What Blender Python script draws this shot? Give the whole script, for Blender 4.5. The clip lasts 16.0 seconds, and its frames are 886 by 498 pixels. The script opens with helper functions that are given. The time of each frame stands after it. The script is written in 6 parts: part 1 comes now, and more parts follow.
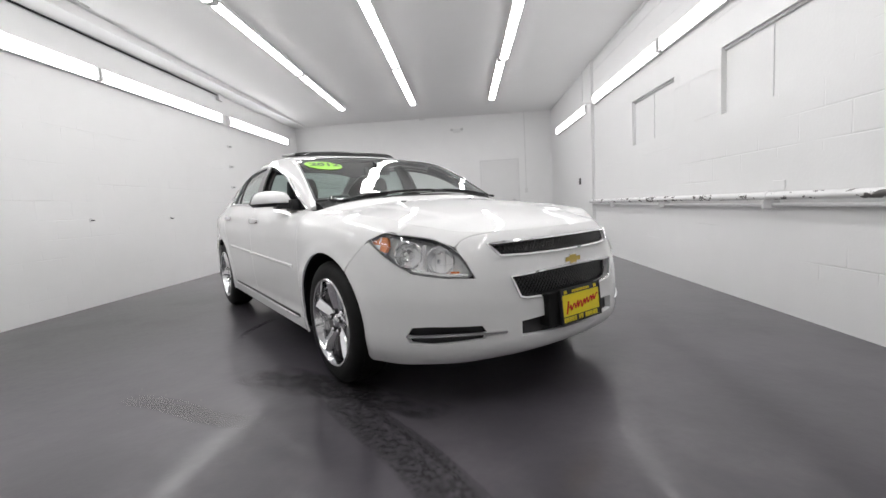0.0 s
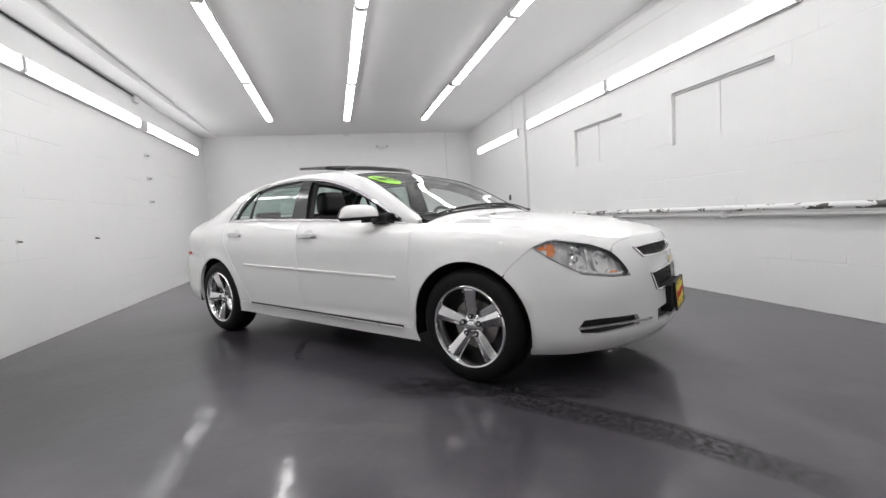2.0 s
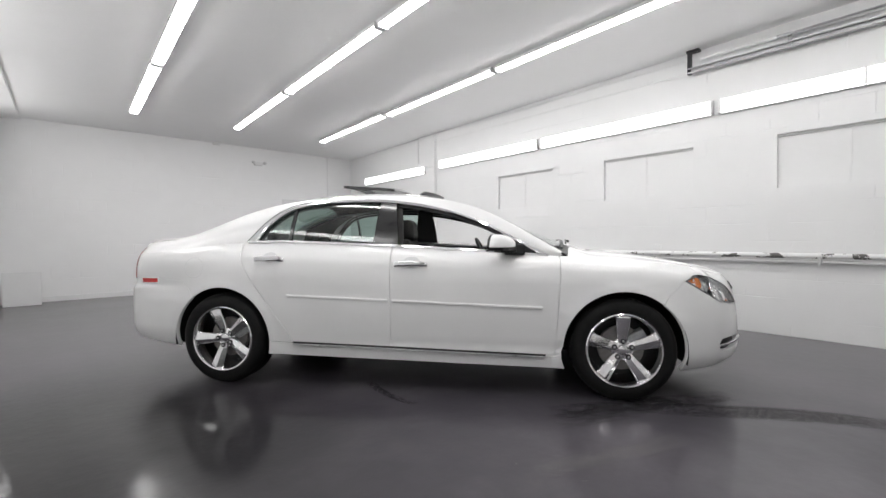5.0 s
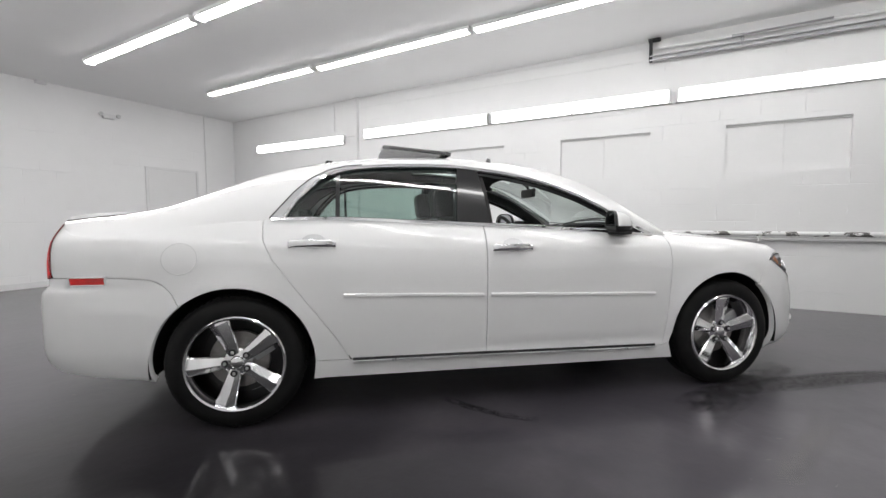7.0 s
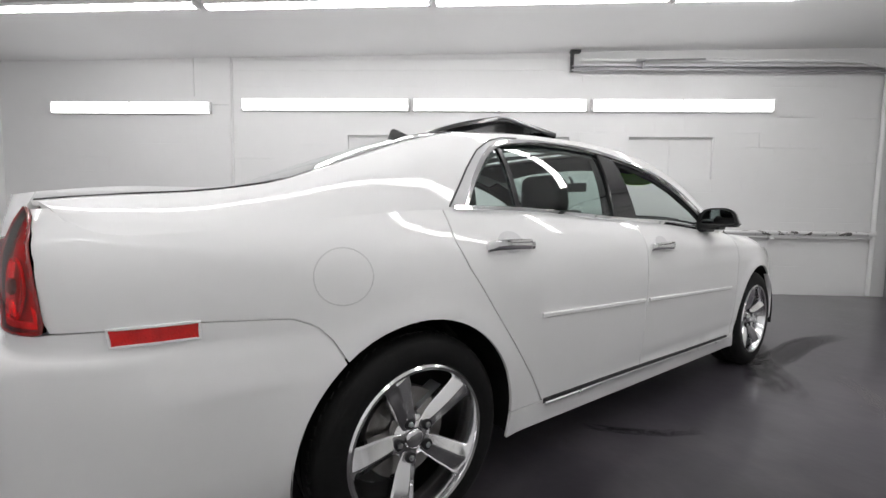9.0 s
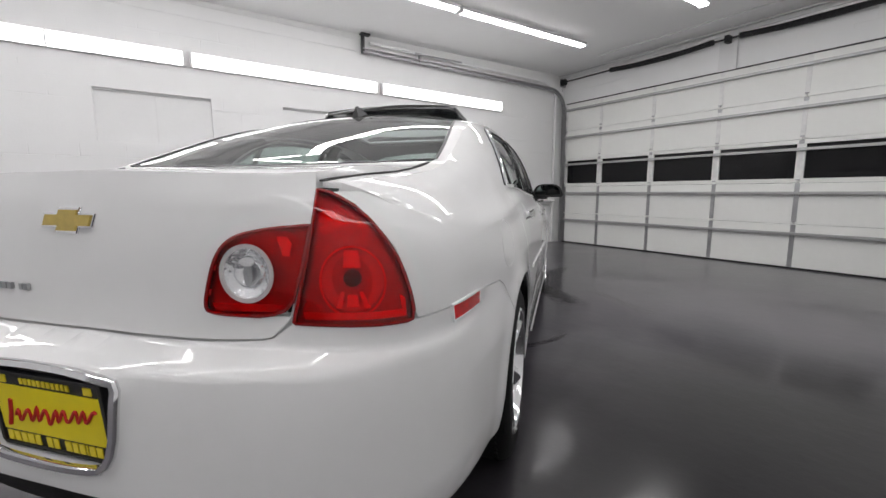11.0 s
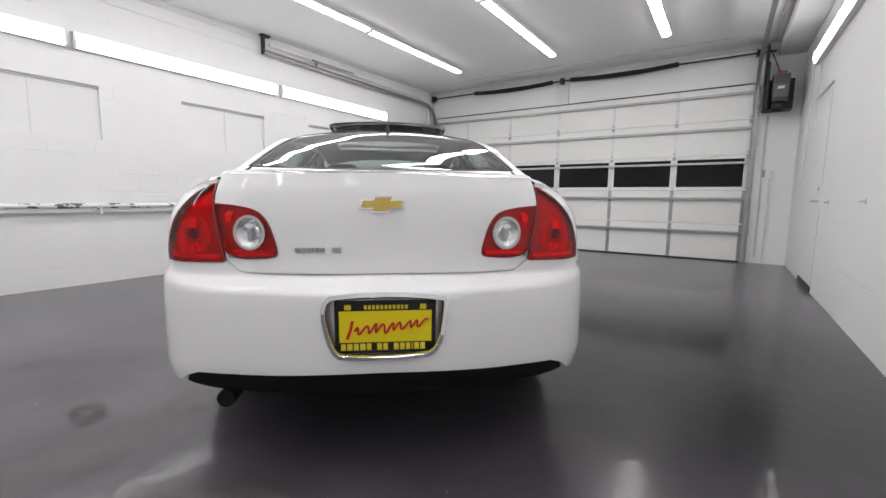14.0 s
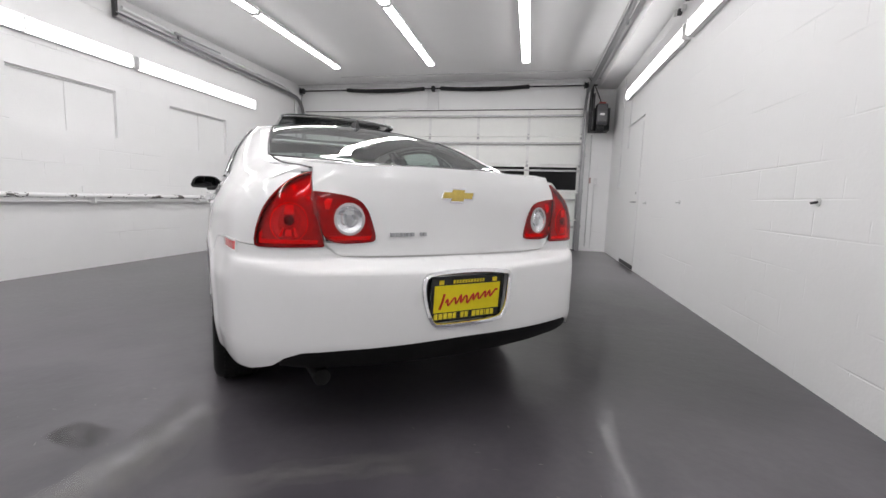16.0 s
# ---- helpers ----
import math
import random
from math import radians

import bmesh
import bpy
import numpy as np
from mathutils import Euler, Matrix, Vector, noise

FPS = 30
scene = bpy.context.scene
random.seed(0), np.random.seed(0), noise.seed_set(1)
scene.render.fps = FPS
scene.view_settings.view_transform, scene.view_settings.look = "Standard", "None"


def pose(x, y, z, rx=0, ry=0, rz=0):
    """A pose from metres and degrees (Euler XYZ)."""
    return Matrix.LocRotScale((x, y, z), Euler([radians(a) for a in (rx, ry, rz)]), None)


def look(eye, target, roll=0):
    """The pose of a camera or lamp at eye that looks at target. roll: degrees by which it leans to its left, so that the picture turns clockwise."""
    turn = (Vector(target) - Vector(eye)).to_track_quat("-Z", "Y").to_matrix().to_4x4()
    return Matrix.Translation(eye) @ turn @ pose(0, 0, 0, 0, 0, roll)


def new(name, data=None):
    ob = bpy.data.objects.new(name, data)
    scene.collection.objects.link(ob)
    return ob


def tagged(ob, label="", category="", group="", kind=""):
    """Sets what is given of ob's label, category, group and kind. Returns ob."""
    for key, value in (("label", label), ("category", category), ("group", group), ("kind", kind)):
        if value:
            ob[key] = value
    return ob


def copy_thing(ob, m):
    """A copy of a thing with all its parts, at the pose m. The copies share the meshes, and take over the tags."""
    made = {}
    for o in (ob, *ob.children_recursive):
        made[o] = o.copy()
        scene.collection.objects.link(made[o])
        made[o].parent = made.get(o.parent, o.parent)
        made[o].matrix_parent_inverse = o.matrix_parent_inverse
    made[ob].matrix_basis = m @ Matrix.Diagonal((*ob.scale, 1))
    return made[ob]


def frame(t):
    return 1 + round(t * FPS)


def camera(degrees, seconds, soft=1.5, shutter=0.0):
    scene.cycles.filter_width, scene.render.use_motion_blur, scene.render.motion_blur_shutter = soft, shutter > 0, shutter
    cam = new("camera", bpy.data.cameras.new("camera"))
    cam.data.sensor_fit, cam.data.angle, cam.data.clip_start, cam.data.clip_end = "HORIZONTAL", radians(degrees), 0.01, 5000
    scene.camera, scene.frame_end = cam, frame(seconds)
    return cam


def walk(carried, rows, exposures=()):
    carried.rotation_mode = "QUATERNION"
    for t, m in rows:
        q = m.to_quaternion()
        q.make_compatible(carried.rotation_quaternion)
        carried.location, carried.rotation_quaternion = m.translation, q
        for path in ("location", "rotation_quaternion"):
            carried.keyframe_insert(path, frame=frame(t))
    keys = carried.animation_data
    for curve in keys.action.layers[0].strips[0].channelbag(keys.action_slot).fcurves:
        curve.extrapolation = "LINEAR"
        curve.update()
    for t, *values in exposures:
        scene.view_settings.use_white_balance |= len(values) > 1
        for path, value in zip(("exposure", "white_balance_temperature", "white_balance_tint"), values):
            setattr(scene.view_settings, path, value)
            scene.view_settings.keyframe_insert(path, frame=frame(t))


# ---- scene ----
cam = camera(92.4, 16.0)
PATH = [
    (0, (0.243, 0.351, 0.928), (0.133, 2.338, 0.728), -3.3),
    (0.5, (-0.114, 0.279, 0.937), (-0.121, 2.272, 0.769), -4.0),
    (1, (-0.479, 0.265, 0.939), (-0.337, 2.251, 0.745), -4.4),
    (1.5, (-0.838, 0.232, 0.98), (-0.449, 2.188, 0.825), -4.3),
    (2, (-1.21, 0.262, 0.994), (-0.727, 2.197, 0.831), -3.8),
    (2.5, (-1.59, 0.343, 1.0), (-1.018, 2.255, 0.873), -3.0),
    (3, (-1.956, 0.44, 1.007), (-1.162, 2.271, 0.878), -2.6),
    (3.5, (-2.285, 0.599, 1.005), (-1.382, 2.379, 0.876), -2.4),
    (4, (-2.621, 0.792, 1.036), (-1.592, 2.503, 0.917), -1.0),
    (4.5, (-2.95, 1.02, 1.058), (-1.735, 2.606, 0.956), -0.8),
    (4.7, (-3.051, 1.126, 1.063), (-1.795, 2.681, 0.987), -0.5),
    (6.8, (-3.664, 2.667, 1.077), (-1.933, 3.661, 0.956), -1.1),
    (7, (-3.66, 2.861, 1.055), (-1.91, 3.82, 0.912), -0.2),
    (7.5, (-3.61, 3.298, 1.048), (-1.844, 4.223, 0.888), -1.2),
    (8, (-3.595, 3.716, 1.038), (-1.717, 4.386, 0.883), -0.1),
    (8.2, (-3.619, 3.91, 1.039), (-1.697, 4.445, 0.901), 0.0),
    (10.5, (-3.509, 5.67, 1.001), (-1.689, 4.887, 0.725), 1.4),
    (11, (-3.506, 5.91, 1.027), (-1.87, 4.789, 0.764), 0.0),
    (11.5, (-3.466, 6.109, 1.009), (-1.880, 4.914, 0.775), 1.1),
    (12, (-3.456, 6.308, 1.014), (-1.987, 4.966, 0.811), 2.2),
    (12.5, (-3.487, 6.530, 1.028), (-2.175, 5.036, 0.818), 1.5),
    (13, (-3.473, 6.748, 1.02), (-2.158, 5.257, 0.802), 0.6),
    (13.5, (-3.380, 6.952, 0.99), (-2.223, 5.338, 0.753), -0.1),
    (14, (-3.261, 7.143, 0.993), (-2.168, 5.485, 0.753), 0.6),
    (14.5, (-3.139, 7.335, 0.95), (-2.312, 5.525, 0.75), -0.8),
    (15, (-2.995, 7.47, 0.914), (-2.247, 5.623, 0.733), 0.3),
    (15.5, (-2.803, 7.591, 0.937), (-2.26, 5.679, 0.717), 1.0),
    (16, (-2.583, 7.751, 0.952), (-2.193, 5.803, 0.72), 1.8),
]
walk(cam, [(t, look(eye, target, roll)) for t, eye, target, roll in PATH],
     exposures=[(0, 0.15, 6500, 11), (8, 0.12, 6500, 10.5), (10.3, -0.12, 6500, 12), (12.6, -0.1, 6500, 12), (13.5, 0.03, 6500, 12.5), (14.5, 0.12, 6500, 12.5), (16, 0.15, 6500, 12.5)])

# ---- light ----
world = bpy.data.worlds.new("world")
scene.world = world
world.use_nodes = True
world.node_tree.nodes["Background"].inputs[0].default_value = (0.02, 0.02, 0.022, 1)
world.node_tree.nodes["Background"].inputs[1].default_value = 0.5
CEILING_TUBES, EAST_TUBES, WEST_TUBES = 20.5, 3.8, 6.5


# ---- materials ----
def material(name, base, rough=0.5, metal=0.0, coat=0.0, spec=0.5, vary=0.0, scale=8.0, bump=0.0, bump_scale=60.0, rough_vary=0.0):
    """A principled material with a little blotching at two scales, uneven gloss and fine relief."""
    m = bpy.data.materials.new(name)
    m.use_nodes = True
    nt = m.node_tree
    b = nt.nodes["Principled BSDF"]
    b.inputs["Base Color"].default_value = (*base, 1)
    b.inputs["Roughness"].default_value = rough
    b.inputs["Metallic"].default_value = metal
    b.inputs["Coat Weight"].default_value = coat
    b.inputs["Coat Roughness"].default_value = 0.03
    b.inputs["Specular IOR Level"].default_value = spec
    co = nt.nodes.new("ShaderNodeTexCoord")
    if vary or rough_vary:
        n1, n2 = nt.nodes.new("ShaderNodeTexNoise"), nt.nodes.new("ShaderNodeTexNoise")
        n1.inputs["Scale"].default_value, n2.inputs["Scale"].default_value = scale, scale * 9
        n1.inputs["Detail"].default_value = n2.inputs["Detail"].default_value = 4
        add = nt.nodes.new("ShaderNodeMath")
        add.operation = "MULTIPLY_ADD"
        add.inputs[1].default_value = 0.4
        nt.links.new(co.outputs["Object"], n1.inputs["Vector"])
        nt.links.new(co.outputs["Object"], n2.inputs["Vector"])
        nt.links.new(n2.outputs["Fac"], add.inputs[0])
        nt.links.new(n1.outputs["Fac"], add.inputs[2])
        if vary:
            r = nt.nodes.new("ShaderNodeMapRange")
            r.inputs["From Min"].default_value, r.inputs["From Max"].default_value = 0.4, 1.0
            r.inputs["To Min"].default_value, r.inputs["To Max"].default_value = 1 - vary, 1 + vary
            mul = nt.nodes.new("ShaderNodeVectorMath")
            mul.operation = "SCALE"
            mul.inputs[0].default_value = base
            nt.links.new(add.outputs[0], r.inputs["Value"])
            nt.links.new(r.outputs[0], mul.inputs["Scale"])
            nt.links.new(mul.outputs[0], b.inputs["Base Color"])
        if rough_vary:
            r = nt.nodes.new("ShaderNodeMapRange")
            r.inputs["From Min"].default_value, r.inputs["From Max"].default_value = 0.4, 1.0
            r.inputs["To Min"].default_value, r.inputs["To Max"].default_value = rough - rough_vary, rough + rough_vary
            nt.links.new(add.outputs[0], r.inputs["Value"])
            nt.links.new(r.outputs[0], b.inputs["Roughness"])
    if bump:
        n = nt.nodes.new("ShaderNodeTexNoise")
        n.inputs["Scale"].default_value, n.inputs["Detail"].default_value = bump_scale, 5
        bp = nt.nodes.new("ShaderNodeBump")
        bp.inputs["Strength"].default_value, bp.inputs["Distance"].default_value = 1.0, bump
        nt.links.new(co.outputs["Object"], n.inputs["Vector"])
        nt.links.new(n.outputs["Fac"], bp.inputs["Height"])
        nt.links.new(bp.outputs[0], b.inputs["Normal"])
    return m


def glow(name, colour, strength):
    m = bpy.data.materials.new(name)
    m.use_nodes = True
    b = m.node_tree.nodes["Principled BSDF"]
    b.inputs["Base Color"].default_value = (0.9, 0.9, 0.9, 1)
    b.inputs["Emission Color"].default_value = (*colour, 1)
    b.inputs["Emission Strength"].default_value = strength
    return m


def glass(name, tint, rough=0.0, gloss=1.0, slant=0.90, face=0.075):
    """A thin pane: what lies behind shows through its tint, and it mirrors more at a slant."""
    m = bpy.data.materials.new(name)
    m.use_nodes = True
    nt = m.node_tree
    nt.nodes.remove(nt.nodes["Principled BSDF"])
    tr, gl, mix, lw, pw, ma = (nt.nodes.new(k) for k in ("ShaderNodeBsdfTransparent", "ShaderNodeBsdfGlossy", "ShaderNodeMixShader", "ShaderNodeLayerWeight", "ShaderNodeMath", "ShaderNodeMath"))
    tr.inputs[0].default_value = (*tint, 1)
    gl.inputs["Roughness"].default_value = rough
    gl.inputs["Color"].default_value = (gloss, gloss, gloss, 1)
    lw.inputs["Blend"].default_value = 0.5
    pw.operation, ma.operation = "POWER", "MULTIPLY_ADD"
    pw.inputs[1].default_value, ma.inputs[1].default_value, ma.inputs[2].default_value = 4.0, slant, face
    nt.links.new(lw.outputs["Facing"], pw.inputs[0])
    nt.links.new(pw.outputs[0], ma.inputs[0])
    nt.links.new(ma.outputs[0], mix.inputs[0])
    nt.links.new(tr.outputs[0], mix.inputs[1])
    nt.links.new(gl.outputs[0], mix.inputs[2])
    nt.links.new(mix.outputs[0], nt.nodes["Material Output"].inputs["Surface"])
    return m


def block_wall(name, base, axis):
    """Thickly painted concrete blocks, whose joints show only here and there."""
    m = material(name, base, 0.42, vary=0.03, scale=0.6, rough_vary=0.10)
    nt = m.node_tree
    b = nt.nodes["Principled BSDF"]
    co = nt.nodes.new("ShaderNodeTexCoord")
    sw = nt.nodes.new("ShaderNodeSeparateXYZ")
    cb = nt.nodes.new("ShaderNodeCombineXYZ")
    nt.links.new(co.outputs["Object"], sw.inputs[0])
    nt.links.new(sw.outputs["XY".index(axis)], cb.inputs[0])
    nt.links.new(sw.outputs["Z"], cb.inputs[1])
    br = nt.nodes.new("ShaderNodeTexBrick")
    br.inputs["Scale"].default_value = 1.0
    br.inputs["Brick Width"].default_value, br.inputs["Row Height"].default_value = 0.406, 0.203
    br.inputs["Mortar Size"].default_value, br.inputs["Mortar Smooth"].default_value = 0.006, 0.6
    nt.links.new(cb.outputs[0], br.inputs["Vector"])
    patch = nt.nodes.new("ShaderNodeTexNoise")
    patch.inputs["Scale"].default_value, patch.inputs["Detail"].default_value = 0.9, 3
    stretch = nt.nodes.new("ShaderNodeVectorMath")
    stretch.operation = "MULTIPLY"
    stretch.inputs[1].default_value = (0.8, 4.2, 1)
    nt.links.new(cb.outputs[0], stretch.inputs[0])
    nt.links.new(stretch.outputs[0], patch.inputs["Vector"])
    ramp = nt.nodes.new("ShaderNodeMapRange")
    ramp.inputs["From Min"].default_value, ramp.inputs["From Max"].default_value = 0.52, 0.66
    ramp.inputs["To Min"].default_value = 0.0
    nt.links.new(patch.outputs["Fac"], ramp.inputs["Value"])
    mul = nt.nodes.new("ShaderNodeMath")
    mul.operation = "MULTIPLY"
    nt.links.new(br.outputs["Fac"], mul.inputs[0])
    nt.links.new(ramp.outputs[0], mul.inputs[1])
    grain = nt.nodes.new("ShaderNodeTexNoise")
    grain.inputs["Scale"].default_value, grain.inputs["Detail"].default_value = 45, 6
    nt.links.new(co.outputs["Object"], grain.inputs["Vector"])
    sub = nt.nodes.new("ShaderNodeMath")
    sub.operation = "MULTIPLY_ADD"
    sub.inputs[1].default_value = -1.0
    g2 = nt.nodes.new("ShaderNodeMath")
    g2.operation = "MULTIPLY"
    g2.inputs[1].default_value = 0.16
    nt.links.new(grain.outputs["Fac"], g2.inputs[0])
    nt.links.new(mul.outputs[0], sub.inputs[0])
    nt.links.new(g2.outputs[0], sub.inputs[2])
    bp = nt.nodes.new("ShaderNodeBump")
    bp.inputs["Strength"].default_value, bp.inputs["Distance"].default_value = 0.8, 0.006
    nt.links.new(sub.outputs[0], bp.inputs["Height"])
    nt.links.new(bp.outputs[0], b.inputs["Normal"])
    return m


def floor_paint():
    """Dark grey floor paint with a soft gloss, dulled and paler where it is walked and driven on."""
    m = material("floor_paint", (0.045, 0.043, 0.047), 0.3, coat=0.48, spec=0.18)
    nt = m.node_tree
    b = nt.nodes["Principled BSDF"]
    co = nt.nodes.new("ShaderNodeTexCoord")

    def noise(scale, detail, rough=0.5):
        n = nt.nodes.new("ShaderNodeTexNoise")
        n.inputs["Scale"].default_value, n.inputs["Detail"].default_value, n.inputs["Roughness"].default_value = scale, detail, rough
        nt.links.new(co.outputs["Object"], n.inputs["Vector"])
        return n

    def ramp(src, a, c, lo, hi):
        r = nt.nodes.new("ShaderNodeMapRange")
        r.interpolation_type = "SMOOTHSTEP"
        for k, v in zip(("From Min", "From Max", "To Min", "To Max"), (a, c, lo, hi)):
            r.inputs[k].default_value = v
        nt.links.new(src, r.inputs["Value"])
        return r

    def add(x, y, op="ADD"):
        n = nt.nodes.new("ShaderNodeMath")
        n.operation = op
        nt.links.new(x, n.inputs[0])
        nt.links.new(y, n.inputs[1])
        return n

    big, mid, fine = noise(0.45, 3), noise(1.6, 3, 0.5), noise(24, 2, 0.5)
    scuff = add(ramp(big.outputs["Fac"], 0.38, 0.66, 0.0, 0.55).outputs[0], ramp(mid.outputs["Fac"], 0.42, 0.66, 0.0, 0.45).outputs[0])
    speck = add(scuff.outputs[0], ramp(fine.outputs["Fac"], 0.30, 0.70, 0.88, 1.10).outputs[0], "MULTIPLY")
    mix = nt.nodes.new("ShaderNodeMix")
    mix.data_type = "RGBA"
    mix.inputs["A"].default_value, mix.inputs["B"].default_value = (0.050, 0.046, 0.055, 1), (0.112, 0.103, 0.115, 1)
    nt.links.new(speck.outputs[0], mix.inputs["Factor"])
    # base colour darkened in a soft oval along the aisle, for its dim reflections
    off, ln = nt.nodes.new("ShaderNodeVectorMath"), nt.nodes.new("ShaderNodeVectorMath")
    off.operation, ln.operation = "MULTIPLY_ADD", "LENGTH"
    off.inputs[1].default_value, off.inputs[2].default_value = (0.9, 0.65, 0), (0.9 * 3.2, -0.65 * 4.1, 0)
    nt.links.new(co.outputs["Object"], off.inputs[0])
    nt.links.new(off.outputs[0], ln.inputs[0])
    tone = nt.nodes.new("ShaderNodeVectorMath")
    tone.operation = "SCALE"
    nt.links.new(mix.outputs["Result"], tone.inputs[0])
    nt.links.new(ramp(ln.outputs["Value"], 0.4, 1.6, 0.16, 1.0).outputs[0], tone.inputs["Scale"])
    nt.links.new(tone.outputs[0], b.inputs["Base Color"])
    rr = add(ramp(fine.outputs["Fac"], 0.3, 0.7, 0.0, 0.02).outputs[0], ramp(scuff.outputs[0], 0.0, 1.0, 0.282, 0.34).outputs[0])
    nt.links.new(rr.outputs[0], b.inputs["Roughness"])
    nt.links.new(ramp(noise(1.1, 4, 0.6).outputs["Fac"], 0.36, 0.64, 0.06, 0.19).outputs[0], b.inputs["Coat Roughness"])
    bp = nt.nodes.new("ShaderNodeBump")
    bp.inputs["Strength"].default_value, bp.inputs["Distance"].default_value = 0.6, 0.003
    nt.links.new(noise(7.0, 4, 0.55).outputs["Fac"], bp.inputs["Height"])
    nt.links.new(bp.outputs[0], b.inputs["Normal"])
    nt.links.new(bp.outputs[0], b.inputs["Coat Normal"])
    return m


def faceted(name, base, rough, metal, scale, depth):
    """A lamp reflector of many small pressed facets."""
    m = material(name, base, rough, metal)
    nt = m.node_tree
    co, vo, bp = nt.nodes.new("ShaderNodeTexCoord"), nt.nodes.new("ShaderNodeTexVoronoi"), nt.nodes.new("ShaderNodeBump")
    vo.feature = "SMOOTH_F1"
    vo.inputs["Scale"].default_value, vo.inputs["Randomness"].default_value = scale, 0.6
    bp.inputs["Strength"].default_value, bp.inputs["Distance"].default_value = 1.0, depth
    nt.links.new(co.outputs["Object"], vo.inputs["Vector"])
    nt.links.new(vo.outputs["Distance"], bp.inputs["Height"])
    nt.links.new(bp.outputs[0], nt.nodes["Principled BSDF"].inputs["Normal"])
    return m


def stain(name, base, rough, density, stretch):
    """A mark that lies thin on the floor, broken up by noise and fading out at its borders."""
    m = material(name, base, rough)
    nt = m.node_tree
    co, no, sx = nt.nodes.new("ShaderNodeTexCoord"), nt.nodes.new("ShaderNodeTexNoise"), nt.nodes.new("ShaderNodeSeparateXYZ")
    sc = nt.nodes.new("ShaderNodeVectorMath")
    sc.operation = "MULTIPLY"
    sc.inputs[1].default_value = stretch
    no.inputs["Scale"].default_value, no.inputs["Detail"].default_value, no.inputs["Roughness"].default_value = 1.0, 5, 0.62
    nt.links.new(co.outputs["UV"], sc.inputs[0])
    nt.links.new(sc.outputs[0], no.inputs["Vector"])
    nt.links.new(co.outputs["UV"], sx.inputs[0])

    def math_(op, a, b):
        n = nt.nodes.new("ShaderNodeMath")
        n.operation = op
        for k, v in ((0, a), (1, b)):
            if isinstance(v, float):
                n.inputs[k].default_value = v
            else:
                nt.links.new(v, n.inputs[k])
        return n.outputs[0]

    def border(c):
        """1 in the middle of 0..1, falling to 0 at both ends."""
        d = math_("MULTIPLY", math_("ABSOLUTE", math_("SUBTRACT", c, 0.5), 0.0), 2.0)
        return math_("SUBTRACT", 1.0, math_("POWER", d, 4.0))

    both = math_("MULTIPLY", border(sx.outputs["X"]), border(sx.outputs["Y"]))
    r = nt.nodes.new("ShaderNodeMapRange")
    r.inputs["From Min"].default_value, r.inputs["From Max"].default_value = 0.36, 0.66
    nt.links.new(no.outputs["Fac"], r.inputs["Value"])
    f = math_("MULTIPLY", math_("MULTIPLY", both, r.outputs[0]), density)
    tr, mx = nt.nodes.new("ShaderNodeBsdfTransparent"), nt.nodes.new("ShaderNodeMixShader")
    nt.links.new(f, mx.inputs[0])
    nt.links.new(tr.outputs[0], mx.inputs[1])
    nt.links.new(nt.nodes["Principled BSDF"].outputs[0], mx.inputs[2])
    nt.links.new(mx.outputs[0], nt.nodes["Material Output"].inputs["Surface"])
    return m


def floor_mark(name, line, width, mat, label, category, z):
    """A flat strip along a line on the floor, measured 0 to 1 along and across."""
    n = len(line)
    V, F, uv = [], [], []
    for i, (x, y) in enumerate(line):
        (x0, y0), (x1, y1) = line[max(i - 1, 0)], line[min(i + 1, n - 1)]
        d = math.hypot(x1 - x0, y1 - y0)
        nx, ny = -(y1 - y0) / d * width / 2, (x1 - x0) / d * width / 2
        V += [(x - nx, y - ny, z), (x + nx, y + ny, z)]
        uv += [(0, i / (n - 1)), (1, i / (n - 1))]
    F = [(2 * i, 2 * i + 1, 2 * i + 3, 2 * i + 2) for i in range(n - 1)]
    me = bpy.data.meshes.new(name)
    me.from_pydata(V, [], F)
    layer = me.uv_layers.new(name="UVMap")
    for l in me.loops:
        layer.data[l.index].uv = uv[l.vertex_index]
    me.materials.append(mat)
    return tagged(new(name, me), label, category, kind="stuff")


WALL = (0.78, 0.78, 0.78)
M_WALL_X = block_wall("painted_block_long", WALL, "Y")
M_WALL_Y = block_wall("painted_block_short", (0.85, 0.85, 0.85), "X")
M_CEIL = material("ceiling_paint", (0.88, 0.88, 0.88), 0.6, vary=0.02, scale=0.5, bump=0.002, bump_scale=30)
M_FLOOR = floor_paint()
M_TRIM = material("white_trim_paint", (0.76, 0.76, 0.76), 0.45, vary=0.05, scale=6)
M_PANEL = material("window_board_paint", (0.78, 0.78, 0.78), 0.5, vary=0.02, scale=2, bump=0.001)
M_GREYPAINT = material("grey_paint", (0.62, 0.62, 0.62), 0.5, vary=0.05, scale=5)
M_TUBE = glow("ceiling_lamp_lens", (1.0, 0.995, 0.985), CEILING_TUBES)
M_EASTTUBE = glow("east_lamp_lens", (1.0, 0.995, 0.985), EAST_TUBES)
M_WESTTUBE = glow("west_lamp_lens", (1.0, 0.995, 0.985), WEST_TUBES)
M_DOORPANEL = material("garage_door_enamel", (0.82, 0.825, 0.80), 0.42, vary=0.03, scale=2, rough_vary=0.08)
M_STEEL = material("galvanised_steel", (0.40, 0.40, 0.41), 0.38, 0.85, vary=0.18, scale=12, rough_vary=0.1)
M_DARKSTEEL = material("oily_dark_steel", (0.035, 0.035, 0.037), 0.5, 0.5, vary=0.3, scale=20)
M_BLACK = material("black_plastic", (0.012, 0.012, 0.013), 0.42, vary=0.2, scale=15, bump=0.0004, bump_scale=300)
